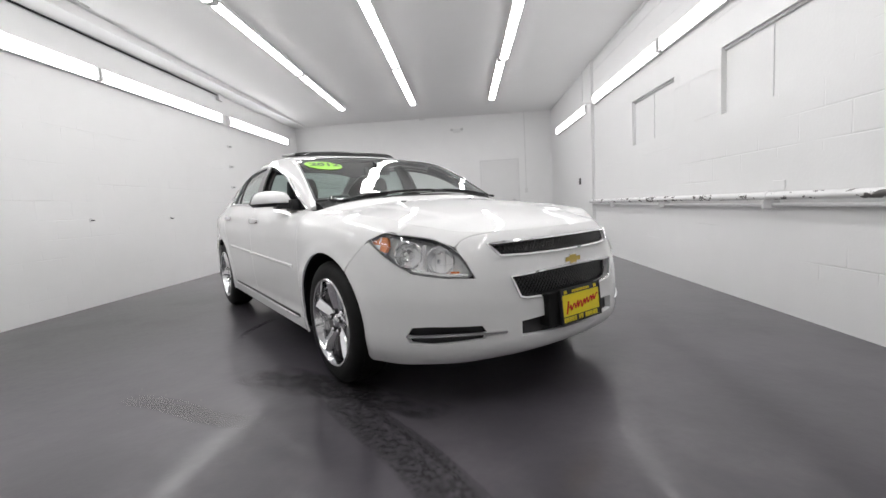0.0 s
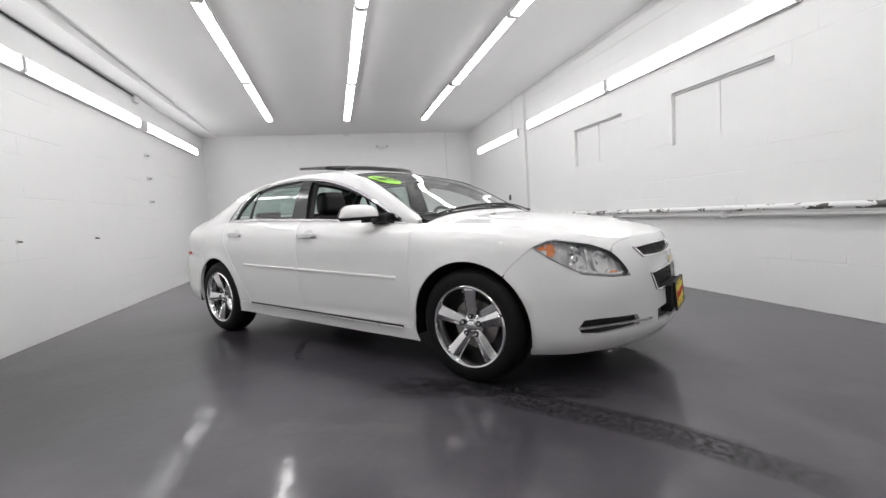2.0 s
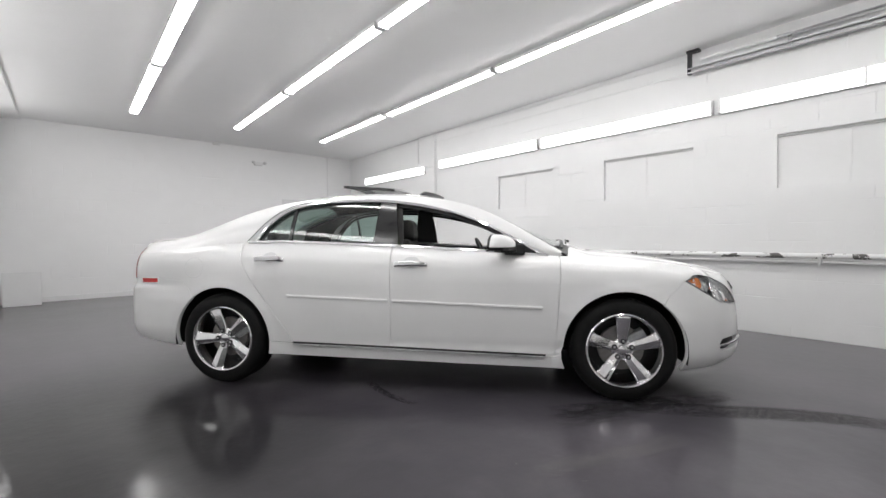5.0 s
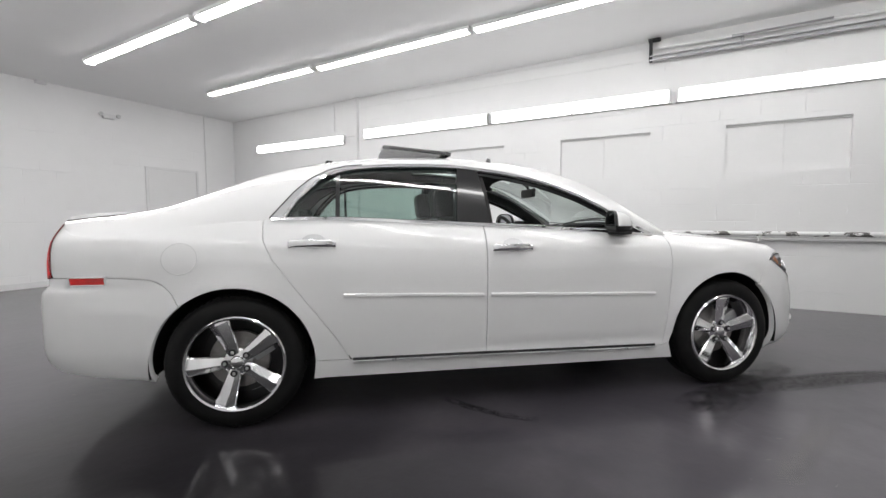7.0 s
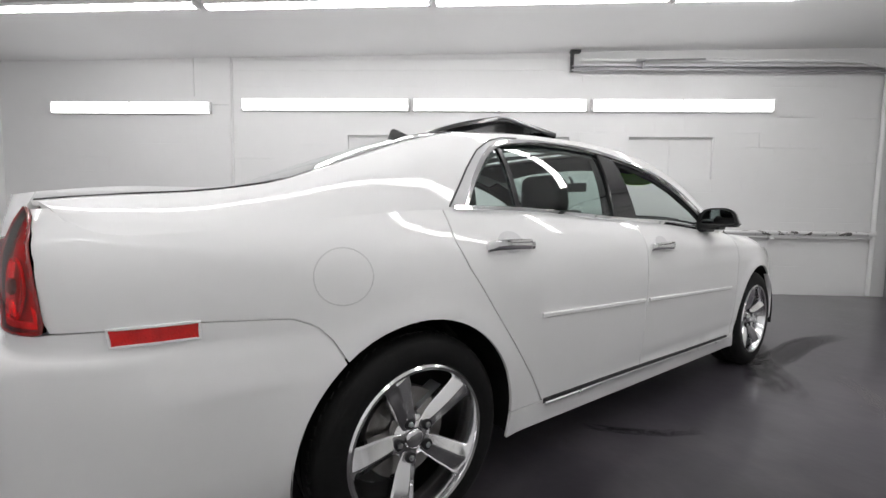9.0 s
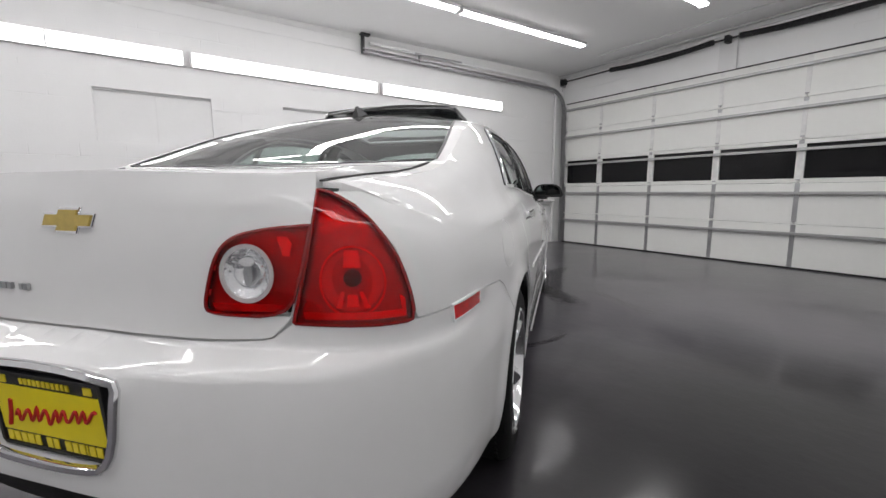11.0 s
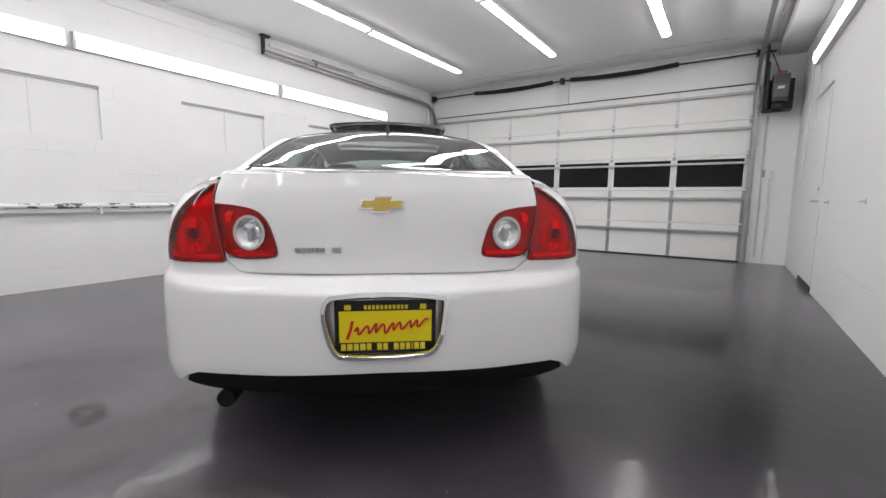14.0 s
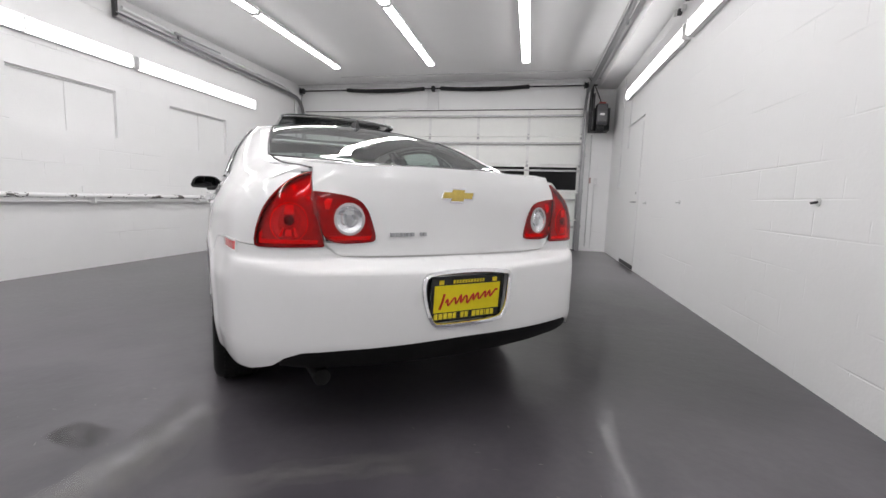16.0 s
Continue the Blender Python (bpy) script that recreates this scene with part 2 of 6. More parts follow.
M_NIGHT = material("dark_window", (0.004, 0.004, 0.005), 0.12, spec=0.3, vary=0.3, scale=8)
M_RUBBER = material("tyre_rubber", (0.008, 0.008, 0.008), 0.60, spec=0.2, vary=0.3, scale=14, bump=0.0008, bump_scale=120)


# ---- building blocks ----
def part(name, bm, mat, parent=None, label="", smooth=False):
    """Links a bmesh as one mesh object, under a thing or a part."""
    bmesh.ops.recalc_face_normals(bm, faces=bm.faces)
    me = bpy.data.meshes.new(name)
    bm.to_mesh(me)
    bm.free()
    if smooth:
        me.shade_smooth()
        me.set_sharp_from_angle(angle=radians(38))
    me.materials.append(mat)
    ob = new(name, me)
    if parent:
        ob.parent = parent
    return tagged(ob, label)


def box(x0, x1, y0, y1, z0, z1, bevel=0.0, bm=None):
    bm = bm or bmesh.new()
    m = Matrix.LocRotScale(((x0 + x1) / 2, (y0 + y1) / 2, (z0 + z1) / 2), None, (abs(x1 - x0), abs(y1 - y0), abs(z1 - z0)))
    made = bmesh.ops.create_cube(bm, size=1, matrix=m)
    if bevel:
        vs = set(made["verts"])
        es = [e for e in bm.edges if e.verts[0] in vs and e.verts[1] in vs]
        bmesh.ops.bevel(bm, geom=es, offset=bevel, segments=2, affect="EDGES", profile=0.7)
    return bm


def tube(points, r, n=10, bm=None, caps=True, closed=False):
    """A round bar along a line of points."""
    bm = bm or bmesh.new()
    pts = [Vector(p) for p in points]
    rings = []
    k = len(pts)
    up = None
    for i, p in enumerate(pts):
        a, b = (pts[(i - 1) % k], pts[(i + 1) % k]) if closed else (pts[max(i - 1, 0)], pts[min(i + 1, k - 1)])
        d = (b - a).normalized()
        if up is None:
            up = d.orthogonal().normalized()
        up = (up - d * up.dot(d)).normalized()
        side = d.cross(up)
        rr = r[i] if isinstance(r, (list, tuple)) else r
        rings.append([bm.verts.new(p + (up * math.cos(2 * math.pi * j / n) + side * math.sin(2 * math.pi * j / n)) * rr) for j in range(n)])
    for i in range(k if closed else k - 1):
        a, b = rings[i], rings[(i + 1) % k]
        for j in range(n):
            bm.faces.new((a[j], a[(j + 1) % n], b[(j + 1) % n], b[j]))
    if caps and not closed:
        bm.faces.new(rings[0][::-1])
        bm.faces.new(rings[-1])
    return bm


def lathe(profile, n=32, axis="y", bm=None, at=(0, 0, 0), closed=False, caps=True):
    """Turns (radius, along) points round an axis."""
    bm = bm or bmesh.new()
    rings = []
    for r, a in profile:
        ring_ = []
        for j in range(n):
            c, s = r * math.cos(2 * math.pi * j / n), r * math.sin(2 * math.pi * j / n)
            p = {"y": (c, a, s), "x": (a, c, s), "z": (c, s, a)}[axis]
            ring_.append(bm.verts.new((p[0] + at[0], p[1] + at[1], p[2] + at[2])))
        rings.append(ring_)
    pairs = list(zip(rings, rings[1:])) + ([(rings[-1], rings[0])] if closed else [])
    for a, b in pairs:
        for j in range(n):
            bm.faces.new((a[j], a[(j + 1) % n], b[(j + 1) % n], b[j]))
    if caps and not closed:
        for ring_, (r, _) in ((rings[0], profile[0]), (rings[-1], profile[-1])):
            if r > 1e-4:
                bm.faces.new(ring_)
    bmesh.ops.remove_doubles(bm, verts=bm.verts, dist=1e-6)
    return bm


def thing(name, label, category, group="", at=(0, 0, 0), rz=0.0):
    ob = new(name)
    ob.matrix_basis = pose(*at, 0, 0, rz)
    return tagged(ob, label, category, group)


# ---- the room ----
X0, X1, Y0, Y1, H = -4.10, 2.56, -1.24, 11.60, 3.45


def ceiling_at(y):
    """The ceiling rises a little towards the garage door."""
    return 3.205 + .0125 * (Y1 - y)


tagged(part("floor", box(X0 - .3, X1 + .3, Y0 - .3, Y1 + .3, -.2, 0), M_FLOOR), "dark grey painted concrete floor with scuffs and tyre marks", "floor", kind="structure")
bm = box(X0 - .3, X1 + .3, Y0 - .3, Y1 + .3, 0, .2)
for v in bm.verts:
    v.co.z += ceiling_at(v.co.y)
tagged(part("ceiling", bm, M_CEIL), "white painted flat ceiling", "ceiling", kind="structure")
tagged(part("wall_west", box(X0 - .2, X0, Y0 - .2, Y1 + .2, 0, H), M_WALL_X), "white painted concrete block wall", "wall", kind="structure")
tagged(part("wall_north", box(X0, X1, Y1, Y1 + .2, 0, H), M_WALL_Y), "white painted end wall with a flush door", "wall", kind="structure")

WINDOWS = [(5.20, 6.34), (3.19, 4.345), (1.22, 2.37)]
WZ0, WZ1 = 1.595, 2.165
bm = box(X1, X1 + .2, Y0 - .2, Y1 + .2, 0, WZ0)
box(X1, X1 + .2, Y0 - .2, Y1 + .2, WZ1, H, bm=bm)
ys = [Y0 - .2] + [v for w in sorted(WINDOWS) for v in w] + [Y1 + .2]
for a, b in zip(ys[0::2], ys[1::2]):
    box(X1, X1 + .2, a, b, WZ0, WZ1, bm=bm)
tagged(part("wall_east", bm, M_WALL_X), "white painted concrete block wall with boarded windows", "wall", kind="structure")
for i, (a, b) in enumerate(WINDOWS):
    w = tagged(thing(f"window_{i + 1}", "blocked-up window recess painted over in white", "window"), kind="structure")
    m = (a + b) / 2
    part("pane", box(X1 + .045, X1 + .15, a, m - .006, WZ0, WZ1), M_PANEL, w)
    part("pane", box(X1 + .045, X1 + .15, m + .006, b, WZ0, WZ1), M_PANEL, w)
    bm = box(X1 + .037, X1 + .044, m - .009, m + .009, WZ0, WZ1, .002)
    part("mullion", bm, M_TRIM, w)
    part("lintel", box(X1 + .024, X1 + .0445, a, b, WZ1 - .024, WZ1, .004), M_GREYPAINT, w)

# south end: wall round the wide garage door
DX0, DX1, DZ = -3.51, 2.44, 2.80
bm = box(X0, DX0, Y0 - .2, Y0, 0, H)
box(DX1, X1, Y0 - .2, Y0, 0, H, bm=bm)
box(DX0, DX1, Y0 - .2, Y0, DZ - .05, H, bm=bm)
tagged(part("wall_south", bm, M_WALL_Y), "white painted end wall round the garage door", "wall", kind="structure")

# drop along the west wall's top, and the battens of the east wall's top
tagged(part("ceiling_soffit", box(X0, -3.78, Y0, Y1, 3.17, 3.40, .004), M_CEIL), "white boxed-in drop along the ceiling edge", "soffit", kind="structure")
tagged(part("trim_east", box(X1 - .008, X1, 3.3, 8.04, 3.065, 3.080, .003), M_TRIM), "white batten along the block wall", "trim", kind="structure")
tagged(part("trim_ceiling", box(X1 - .010, X1, 3.3, 8.04, 3.22, 3.25, .003), M_TRIM), "white batten under the ceiling", "trim", kind="structure")
tagged(part("pilaster_east", box(X1 - .022, X1, 8.02, 8.58, 0, H, .006), M_WALL_X), "shallow white painted wall pier", "pier", kind="structure")
tagged(part("baseboard_north", box(X0, X1, Y1 - .012, Y1, 0, .09, .003), M_TRIM), "white baseboard", "baseboard", kind="structure")


# ---- lamps ----
def strip_light(name, length, label, w, lens, side, drop):
    """A fluorescent fitting along y: white tray with upright sides, lens of two tubes end to end, end caps; the lens looks to -z."""
    lamp = thing(name, label, "light", "fluorescent lights")
    h = length / 2
    bm = box(-w, w, -h, h, -.020, 0, .005)
    for x in (-w, w - .008):
        box(x, x + .008, -h, h, -side, -.018, .002, bm=bm)
    part("tray", bm, M_TRIM, lamp)
    for a, b in ((-h + .03, -.012), (.012, h - .03)):
        prof = [((w - .0095) * math.sin(t), -side + .010 - drop * math.cos(t)) for t in np.linspace(-math.pi / 2, math.pi / 2, 13)]
        bm = bmesh.new()
        e0 = [bm.verts.new((x, a, z)) for x, z in prof]
        e1 = [bm.verts.new((x, b, z)) for x, z in prof]
        for i in range(12):
            bm.faces.new((e0[i], e0[i + 1], e1[i + 1], e1[i]))
        bm.faces.new(e0)
        bm.faces.new(e1[::-1])
        part("lens", bm, lens, lamp, "glowing white lens", smooth=True)
    for a, b in ((-h, -h + .028), (-.010, .010), (h - .028, h)):
        part("end_cap", box(-w + .009, w - .009, a, b, -side + .010 - drop * .96, -.021, .008), M_TRIM, lamp)
    return lamp


long_lamp = strip_light("ceiling_light", 2.42, "white fluorescent strip light along the ceiling", .07, M_TUBE, .042, .036)
first = True
for xs in ((-2.39, -2.36, -2.34, -2.345), (-.74, -.74, -.75, -.76), (1.04, 1.02, 1.0, .96)):
    for x, y in zip(xs, (1.34, 3.79, 6.24, 8.72)):
        m = pose(x, y, ceiling_at(y) - .003, -.716)
        if first:
            long_lamp.matrix_basis, first = m, False
        else:
            copy_thing(long_lamp, m)
east_lamp = strip_light("wall_light", 2.44, "white fluorescent strip light along the block wall", .087, M_EASTTUBE, .040, .042)
first = True
for y in (1.69, 4.185, 6.665, 9.545):
    m = pose(X1 - .002, y, 2.585 if y < 8 else 2.533, 0, 90, 0)
    if first:
        east_lamp.matrix_basis, first = m, False
    else:
        copy_thing(east_lamp, m)
west_lamp = strip_light("wall_light", 2.44, "white fluorescent strip light along the block wall", .087, M_WESTTUBE, .055, .036)
first = True
for y, l in ((1.46, 2.66), (4.14, 2.54), (6.73, 2.60), (9.58, 2.66)):
    m = pose(X0 + .002, y, 2.735, 0, -90, 0)
    if first:
        west_lamp.matrix_basis, c, first = m, west_lamp, False
    else:
        c = copy_thing(west_lamp, m)
    c.scale = (1, l / 2.44, 1)


from mathutils.geometry import delaunay_2d_cdt

# ---- the car's form: curves in its own axes (u forward, v left, z up; origin on the ground amid the wheels) ----
def spline(pts):
    """A smooth curve through (x, y) points that does not overshoot."""
    pts = sorted(pts)
    xs, ys = [p[0] for p in pts], [p[1] for p in pts]
    n = len(xs)
    sl = [(ys[i + 1] - ys[i]) / (xs[i + 1] - xs[i]) for i in range(n - 1)]
    m = [sl[0]] + [0.0 if sl[i - 1] * sl[i] <= 0 else 2 * sl[i - 1] * sl[i] / (sl[i - 1] + sl[i]) for i in range(1, n - 1)] + [sl[-1]]

    def f(x):
        if x <= xs[0]:
            return ys[0] + (x - xs[0]) * m[0]
        if x >= xs[-1]:
            return ys[-1] + (x - xs[-1]) * m[-1]
        i = bisect(xs, x) - 1
        h = xs[i + 1] - xs[i]
        t = (x - xs[i]) / h
        return ((1 + 2 * t) * (1 - t) ** 2 * ys[i] + t * (1 - t) ** 2 * h * m[i] + t * t * (3 - 2 * t) * ys[i + 1] + t * t * (t - 1) * h * m[i + 1])
    return f


def bisect(xs, x):
    lo, hi = 0, len(xs)
    while lo < hi:
        mid = (lo + hi) // 2
        if x < xs[mid]:
            hi = mid
        else:
            lo = mid + 1
    return lo


def chaikin(pts, times):
    for _ in range(times):
        out = [pts[0]]
        for (a, b), (c, d) in zip(pts, pts[1:]):
            out += [(0.75 * a + 0.25 * c, 0.75 * b + 0.25 * d), (0.25 * a + 0.75 * c, 0.25 * b + 0.75 * d)]
        pts = out + [pts[-1]]
    return pts


# the widest plan outline of one half, from the nose to the tail
HALF = [(2.378, 0.0), (2.368, 0.2), (2.328, 0.4), (2.255, 0.55), (2.15, 0.688), (2.01, 0.795), (1.83, 0.856), (1.55, 0.883), (1.1, 0.892),
        (0.5, 0.892), (-0.4, 0.89), (-1.0, 0.888), (-1.45, 0.885), (-1.8, 0.868), (-2.05, 0.838), (-2.22, 0.79), (-2.36, 0.68), (-2.44, 0.48), (-2.48, 0.25), (-2.49, 0.0)]
ring = chaikin([(a, -b) for a, b in HALF[2:0:-1]] + HALF + [(a, -b) for a, b in HALF[-2:-4:-1]], 6)
ring = [p for p in ring if p[1] >= 0.0]
ring = [(ring[0][0], 0.0)] + ring + [(ring[-1][0], 0.0)]
RU, RV = np.array([p[0] for p in ring]), np.array([p[1] for p in ring])
RS = np.concatenate([[0.0], np.cumsum(np.hypot(np.diff(RU), np.diff(RV)))])
RS = np.where(RU > 1.4, RS - np.interp(-1.4, -RU, RS), 0.0) * ((6.0793 - (RS[-1] - np.interp(-1.4, -RU, RS))) / np.interp(-1.4, -RU, RS)) + np.where(RU > 1.4, 0.0, RS - np.interp(-1.4, -RU, RS))
RS = RS - RS[0]
L = float(RS[-1])
keep = np.concatenate([[True], np.diff(RS) > 1e-9])
RS, RU, RV = RS[keep], RU[keep], RV[keep]


def s_at_u(u):
    """Way along the half outline to where it passes u."""
    return float(np.interp(-u, -RU, RS))


def s_at_v(v, rear=False):
    """Way along the outline to the place v (right positive) on the front or the rear."""
    k = RV.argmax()
    if rear:
        return float(np.interp(-abs(v), -RV[k:], RS[k:])) if v >= 0 else 2 * L - float(np.interp(-abs(v), -RV[k:], RS[k:]))
    s = float(np.interp(abs(v), RV[:k], RS[:k]))
    return s if v >= 0 else -s


# how far the skin lies inside that outline, by height, at places along it
STATIONS = [
    (0.0, [(0.18, .14), (0.225, .08), (0.26, .02), (0.32, 0.0), (0.46, .004), (0.56, .016), (0.64, .032), (0.70, .042), (0.77, .062), (0.80, .082), (0.83, .125)]),
    (s_at_v(0.42), [(0.18, .13), (0.225, .08), (0.26, .02), (0.32, 0.0), (0.46, .003), (0.56, .012), (0.64, .026), (0.70, .042), (0.77, .076), (0.80, .10), (0.84, .165)]),
    (s_at_v(0.66), [(0.18, .11), (0.22, .06), (0.26, .015), (0.32, 0.0), (0.5, .002), (0.58, .012), (0.66, .036), (0.74, .076), (0.80, .13), (0.86, .22)]),
    (s_at_u(1.95), [(0.18, .09), (0.22, .04), (0.27, .012), (0.34, 0.0), (0.5, 0.0), (0.6, .008), (0.70, .025), (0.78, .045), (0.84, .085), (0.88, .16)]),
    (s_at_u(1.42), [(0.18, .06), (0.25, .02), (0.35, .006), (0.5, 0.0), (0.68, 0.0), (0.78, .008), (0.85, .03), (0.90, .085), (0.925, .19)]),
    (s_at_u(1.0), [(0.16, .07), (0.2, .03), (0.3, .02), (0.33, .022), (0.40, .012), (0.6, 0.0), (0.76, .002), (0.86, .02), (0.91, .05), (0.95, .115)]),
    (s_at_u(0.0), [(0.16, .07), (0.2, .03), (0.3, .02), (0.33, .024), (0.40, .014), (0.6, 0.002), (0.76, 0.0), (0.88, .012), (0.93, .028), (0.98, .06), (1.02, .098)]),
    (s_at_u(-1.0), [(0.16, .07), (0.2, .03), (0.3, .018), (0.40, .01), (0.6, 0.0), (0.78, 0.0), (0.88, .012), (0.94, .03), (1.0, .06), (1.055, .10)]),
    (s_at_u(-1.45), [(0.2, .05), (0.25, .02), (0.45, 0.0), (0.7, 0.0), (0.82, .006), (0.90, .022), (0.97, .052), (1.04, .095)]),
    (s_at_u(-1.95), [(0.24, .07), (0.30, .02), (0.42, .002), (0.6, 0.0), (0.68, .012), (0.74, .022), (0.80, .022), (0.88, .026), (0.94, .039), (0.995, .079)]),
    (s_at_u(-2.25), [(0.24, .08), (0.32, .010), (0.42, -.012), (0.6, -.013), (0.70, -.009), (0.712, -.006), (0.722, .001), (0.735, .008), (0.76, .010), (0.82, .011), (0.88, .017), (0.94, .033), (0.99, .065), (1.03, .104)]),
    (s_at_v(0.45, True), [(0.26, .095), (0.36, .013), (0.43, -.007), (0.6, -.003), (0.675, .003), (0.688, .007), (0.697, .018), (0.712, .046), (0.725, .068), (0.735, .072), (0.79, .074), (0.90, .074), (1.0, .085), (1.05, .10)]),
    (L, [(0.26, .10), (0.36, .02), (0.43, 0.0), (0.6, .003), (0.668, .009), (0.680, .013), (0.689, .024), (0.705, .055), (0.72, .088), (0.73, .096), (0.79, .098), (0.90, .098), (1.0, .104), (1.06, .115)]),
]
STATIONS = [(s, spline(p)) for s, p in STATIONS]
ST = [s for s, _ in STATIONS]


def inset(a, z):
    i = min(max(bisect(ST, a) - 1, 0), len(ST) - 2)
    t = min(max((a - ST[i]) / (ST[i + 1] - ST[i]), 0.0), 1.0)
    t = t * t * (3 - 2 * t)
    return STATIONS[i][1](z) * (1 - t) + STATIONS[i + 1][1](z) * t


AXLE, HUB_Z, ARCH = 1.426, 0.335, 0.385


def skin(s, z):
    """The lower body: s along the outline from the nose (right side positive), z up."""
    s = (s + L) % (2 * L) - L
    a = abs(s)
    u, v = float(np.interp(a, RS, RU)), float(np.interp(a, RS, RV))
    u1, v1 = float(np.interp(a + .012, RS, RU)), float(np.interp(a + .012, RS, RV))
    u0, v0 = float(np.interp(a - .012, RS, RU)), float(np.interp(a - .012, RS, RV))
    if a < .012:
        v0 = -float(np.interp(.012 - a, RS, RV))
    if a > L - .012:
        v1 = -float(np.interp(2 * L - a - .012, RS, RV))
    tu, tv = u1 - u0, v1 - v0
    k = math.hypot(tu, tv)
    nu, nv = tv / k, -tu / k
    d = inset(a, z)
    for w in (AXLE, -AXLE):
        r = math.hypot(u - w, z - HUB_Z)
        if r < .6:
            d -= .010 * math.exp(-((r - ARCH) / .045) ** 2)
    return (u - nu * d, -math.copysign(1, s if s else 1) * (v - nv * d), z)


# the lengthwise line over hood, windscreen, roof, rear window and boot lid
MID = spline([(2.32, .79), (2.27, .812), (2.2, .838), (2.1, .862), (1.79, .918), (1.41, .968), (1.27, .982), (1.22, 1.0), (.73, 1.183), (.33, 1.340), (.2, 1.386), (.05, 1.425), (-.15, 1.450),
              (-.4, 1.462), (-.7, 1.453), (-.95, 1.424), (-1.1, 1.391), (-1.3, 1.324), (-1.5, 1.247), (-1.7, 1.161), (-1.8, 1.118), (-1.93, 1.105), (-2.2, 1.088), (-2.39, 1.072)])
# the roof rail, down the windscreen pillar in front and over the rear wing behind
RAIL_V = spline([(1.1, .765), (.9, .735), (.75, .71), (.6, .685), (.47, .665), (.2, .635), (0, .62), (-.3, .61), (-.6, .605), (-.9, .607), (-1.1, .612), (-1.3, .625), (-1.5, .645), (-1.65, .66), (-1.8, .67), (-2.0, .655), (-2.15, .63), (-2.28, .592), (-2.4, .55)])
RAIL_Z = spline([(1.1, .945), (1.05, .975), (.9, 1.063), (.75, 1.154), (.6, 1.235), (.47, 1.292), (.2, 1.362), (0, 1.387), (-.3, 1.398), (-.6, 1.392), (-.9, 1.368), (-1.1, 1.342), (-1.3, 1.292), (-1.5, 1.22), (-1.65, 1.163), (-1.8, 1.112), (-2.0, 1.076), (-2.15, 1.062), (-2.28, 1.047), (-2.4, 1.03)])
# where the lower body ends
TOP = spline([(2.4, .80), (2.28, .803), (2.1, .838), (1.95, .868), (1.7, .90), (1.42, .925), (1.2, .938), (1.0, .948), (.68, .968), (0, 1.008), (-.5, 1.03), (-1.0, 1.05), (-1.3, 1.048), (-1.6, 1.025), (-1.95, .988), (-2.15, .975), (-2.28, 1.006), (-2.33, 1.034), (-2.42, 1.065)])


def edge(u):
    """Half width and height at which the top skin meets the side, at u."""
    if u <= 1.05:
        return RAIL_V(u), RAIL_Z(u)
    lo, hi = 0.0, s_at_u(0.9)
    for _ in range(22):
        m = (lo + hi) / 2
        p = skin(m, TOP(float(np.interp(m, RS, RU))))
        if p[0] > u:
            lo = m
        else:
            hi = m
    p = skin(lo, TOP(float(np.interp(lo, RS, RU))))
    return max(abs(p[1]), .02), p[2]


EU = np.linspace(-2.42, 2.32, 240)
EE = np.array([edge(float(x)) for x in EU])


def lid(u, v):
    """The top skin over plan."""
    ve, ze = float(np.interp(u, EU, EE[:, 0])), float(np.interp(u, EU, EE[:, 1]))
    zc = MID(u)
    p = 2.2 + .3 * math.exp(-((u + .3) / .45) ** 2)
    q = min(abs(v) / ve, 1.15)
    z = zc - (zc - ze) * q ** p
    if u > 1.1:
        # a raised middle with a soft ridge from the screen to each end of the grille
        k = min(max((abs(v) - (.50 - .07 * (u - 1.1)) + .035) / .07, 0.0), 1.0)
        z -= .011 * k * k * (3 - 2 * k) * max(0.0, 1 - q ** 3) * min(1.0, (u - 1.1) / .2)
    return (u, v, z)


def cabin(u, t):
    """The side above the belt, right: t from 0 at the belt to 1 at the roof rail."""
    a = s_at_u(u)
    b = skin(a, TOP(u))
    r = (u, -RAIL_V(u), RAIL_Z(u))
    k = .012 * math.sin(math.pi * t) * (1 if u > -1.2 else max(0, (u + 1.9) / .7))
    w = t + .10 * math.sin(math.pi * t)
    return (b[0] + (r[0] - b[0]) * t, b[1] + (r[1] - b[1]) * t - k, b[2] + (r[2] - b[2]) * (w if u < 2 else t))


def deck(u, v):
    """The boot lid's top: flatter across than the body beside it, so that its rim stands proud."""
    x, y, z = lid(u, v)
    f = min(max((-1.78 - u) / .4, 0.0), 1.0)
    return (x, y, z + .016 * f * f * (3 - 2 * f) * min(abs(v) / .53, 1.1) ** 3)


# ---- car materials ----
M_PAINT = material("white_car_paint", (0.79, 0.79, 0.79), 0.5, coat=0.9, spec=0.0, vary=0.015, scale=3)
M_CHROME = material("chrome", (0.86, 0.86, 0.87), 0.06, 1.0, rough_vary=0.04, scale=10)
M_SATIN = material("satin_chrome", (0.70, 0.70, 0.71), 0.30, 1.0, rough_vary=0.06, scale=10)
M_WHEEL = material("polished_alloy", (0.80, 0.80, 0.81), 0.12, 1.0, rough_vary=0.06, scale=14)
M_GLOSSBLACK = material("gloss_black", (0.010, 0.010, 0.011), 0.18, coat=0.5, vary=0.2, scale=6)
M_LEATHER = material("black_leather", (0.014, 0.013, 0.013), 0.45, vary=0.25, scale=10, bump=0.0012, bump_scale=140)
M_DASH = material("dark_dashboard", (0.022, 0.021, 0.022), 0.6, vary=0.2, scale=12, bump=0.0006, bump_scale=220)
M_LINER = material("dark_headliner", (0.035, 0.034, 0.034), 0.9, vary=0.06, scale=20, bump=0.001, bump_scale=200)
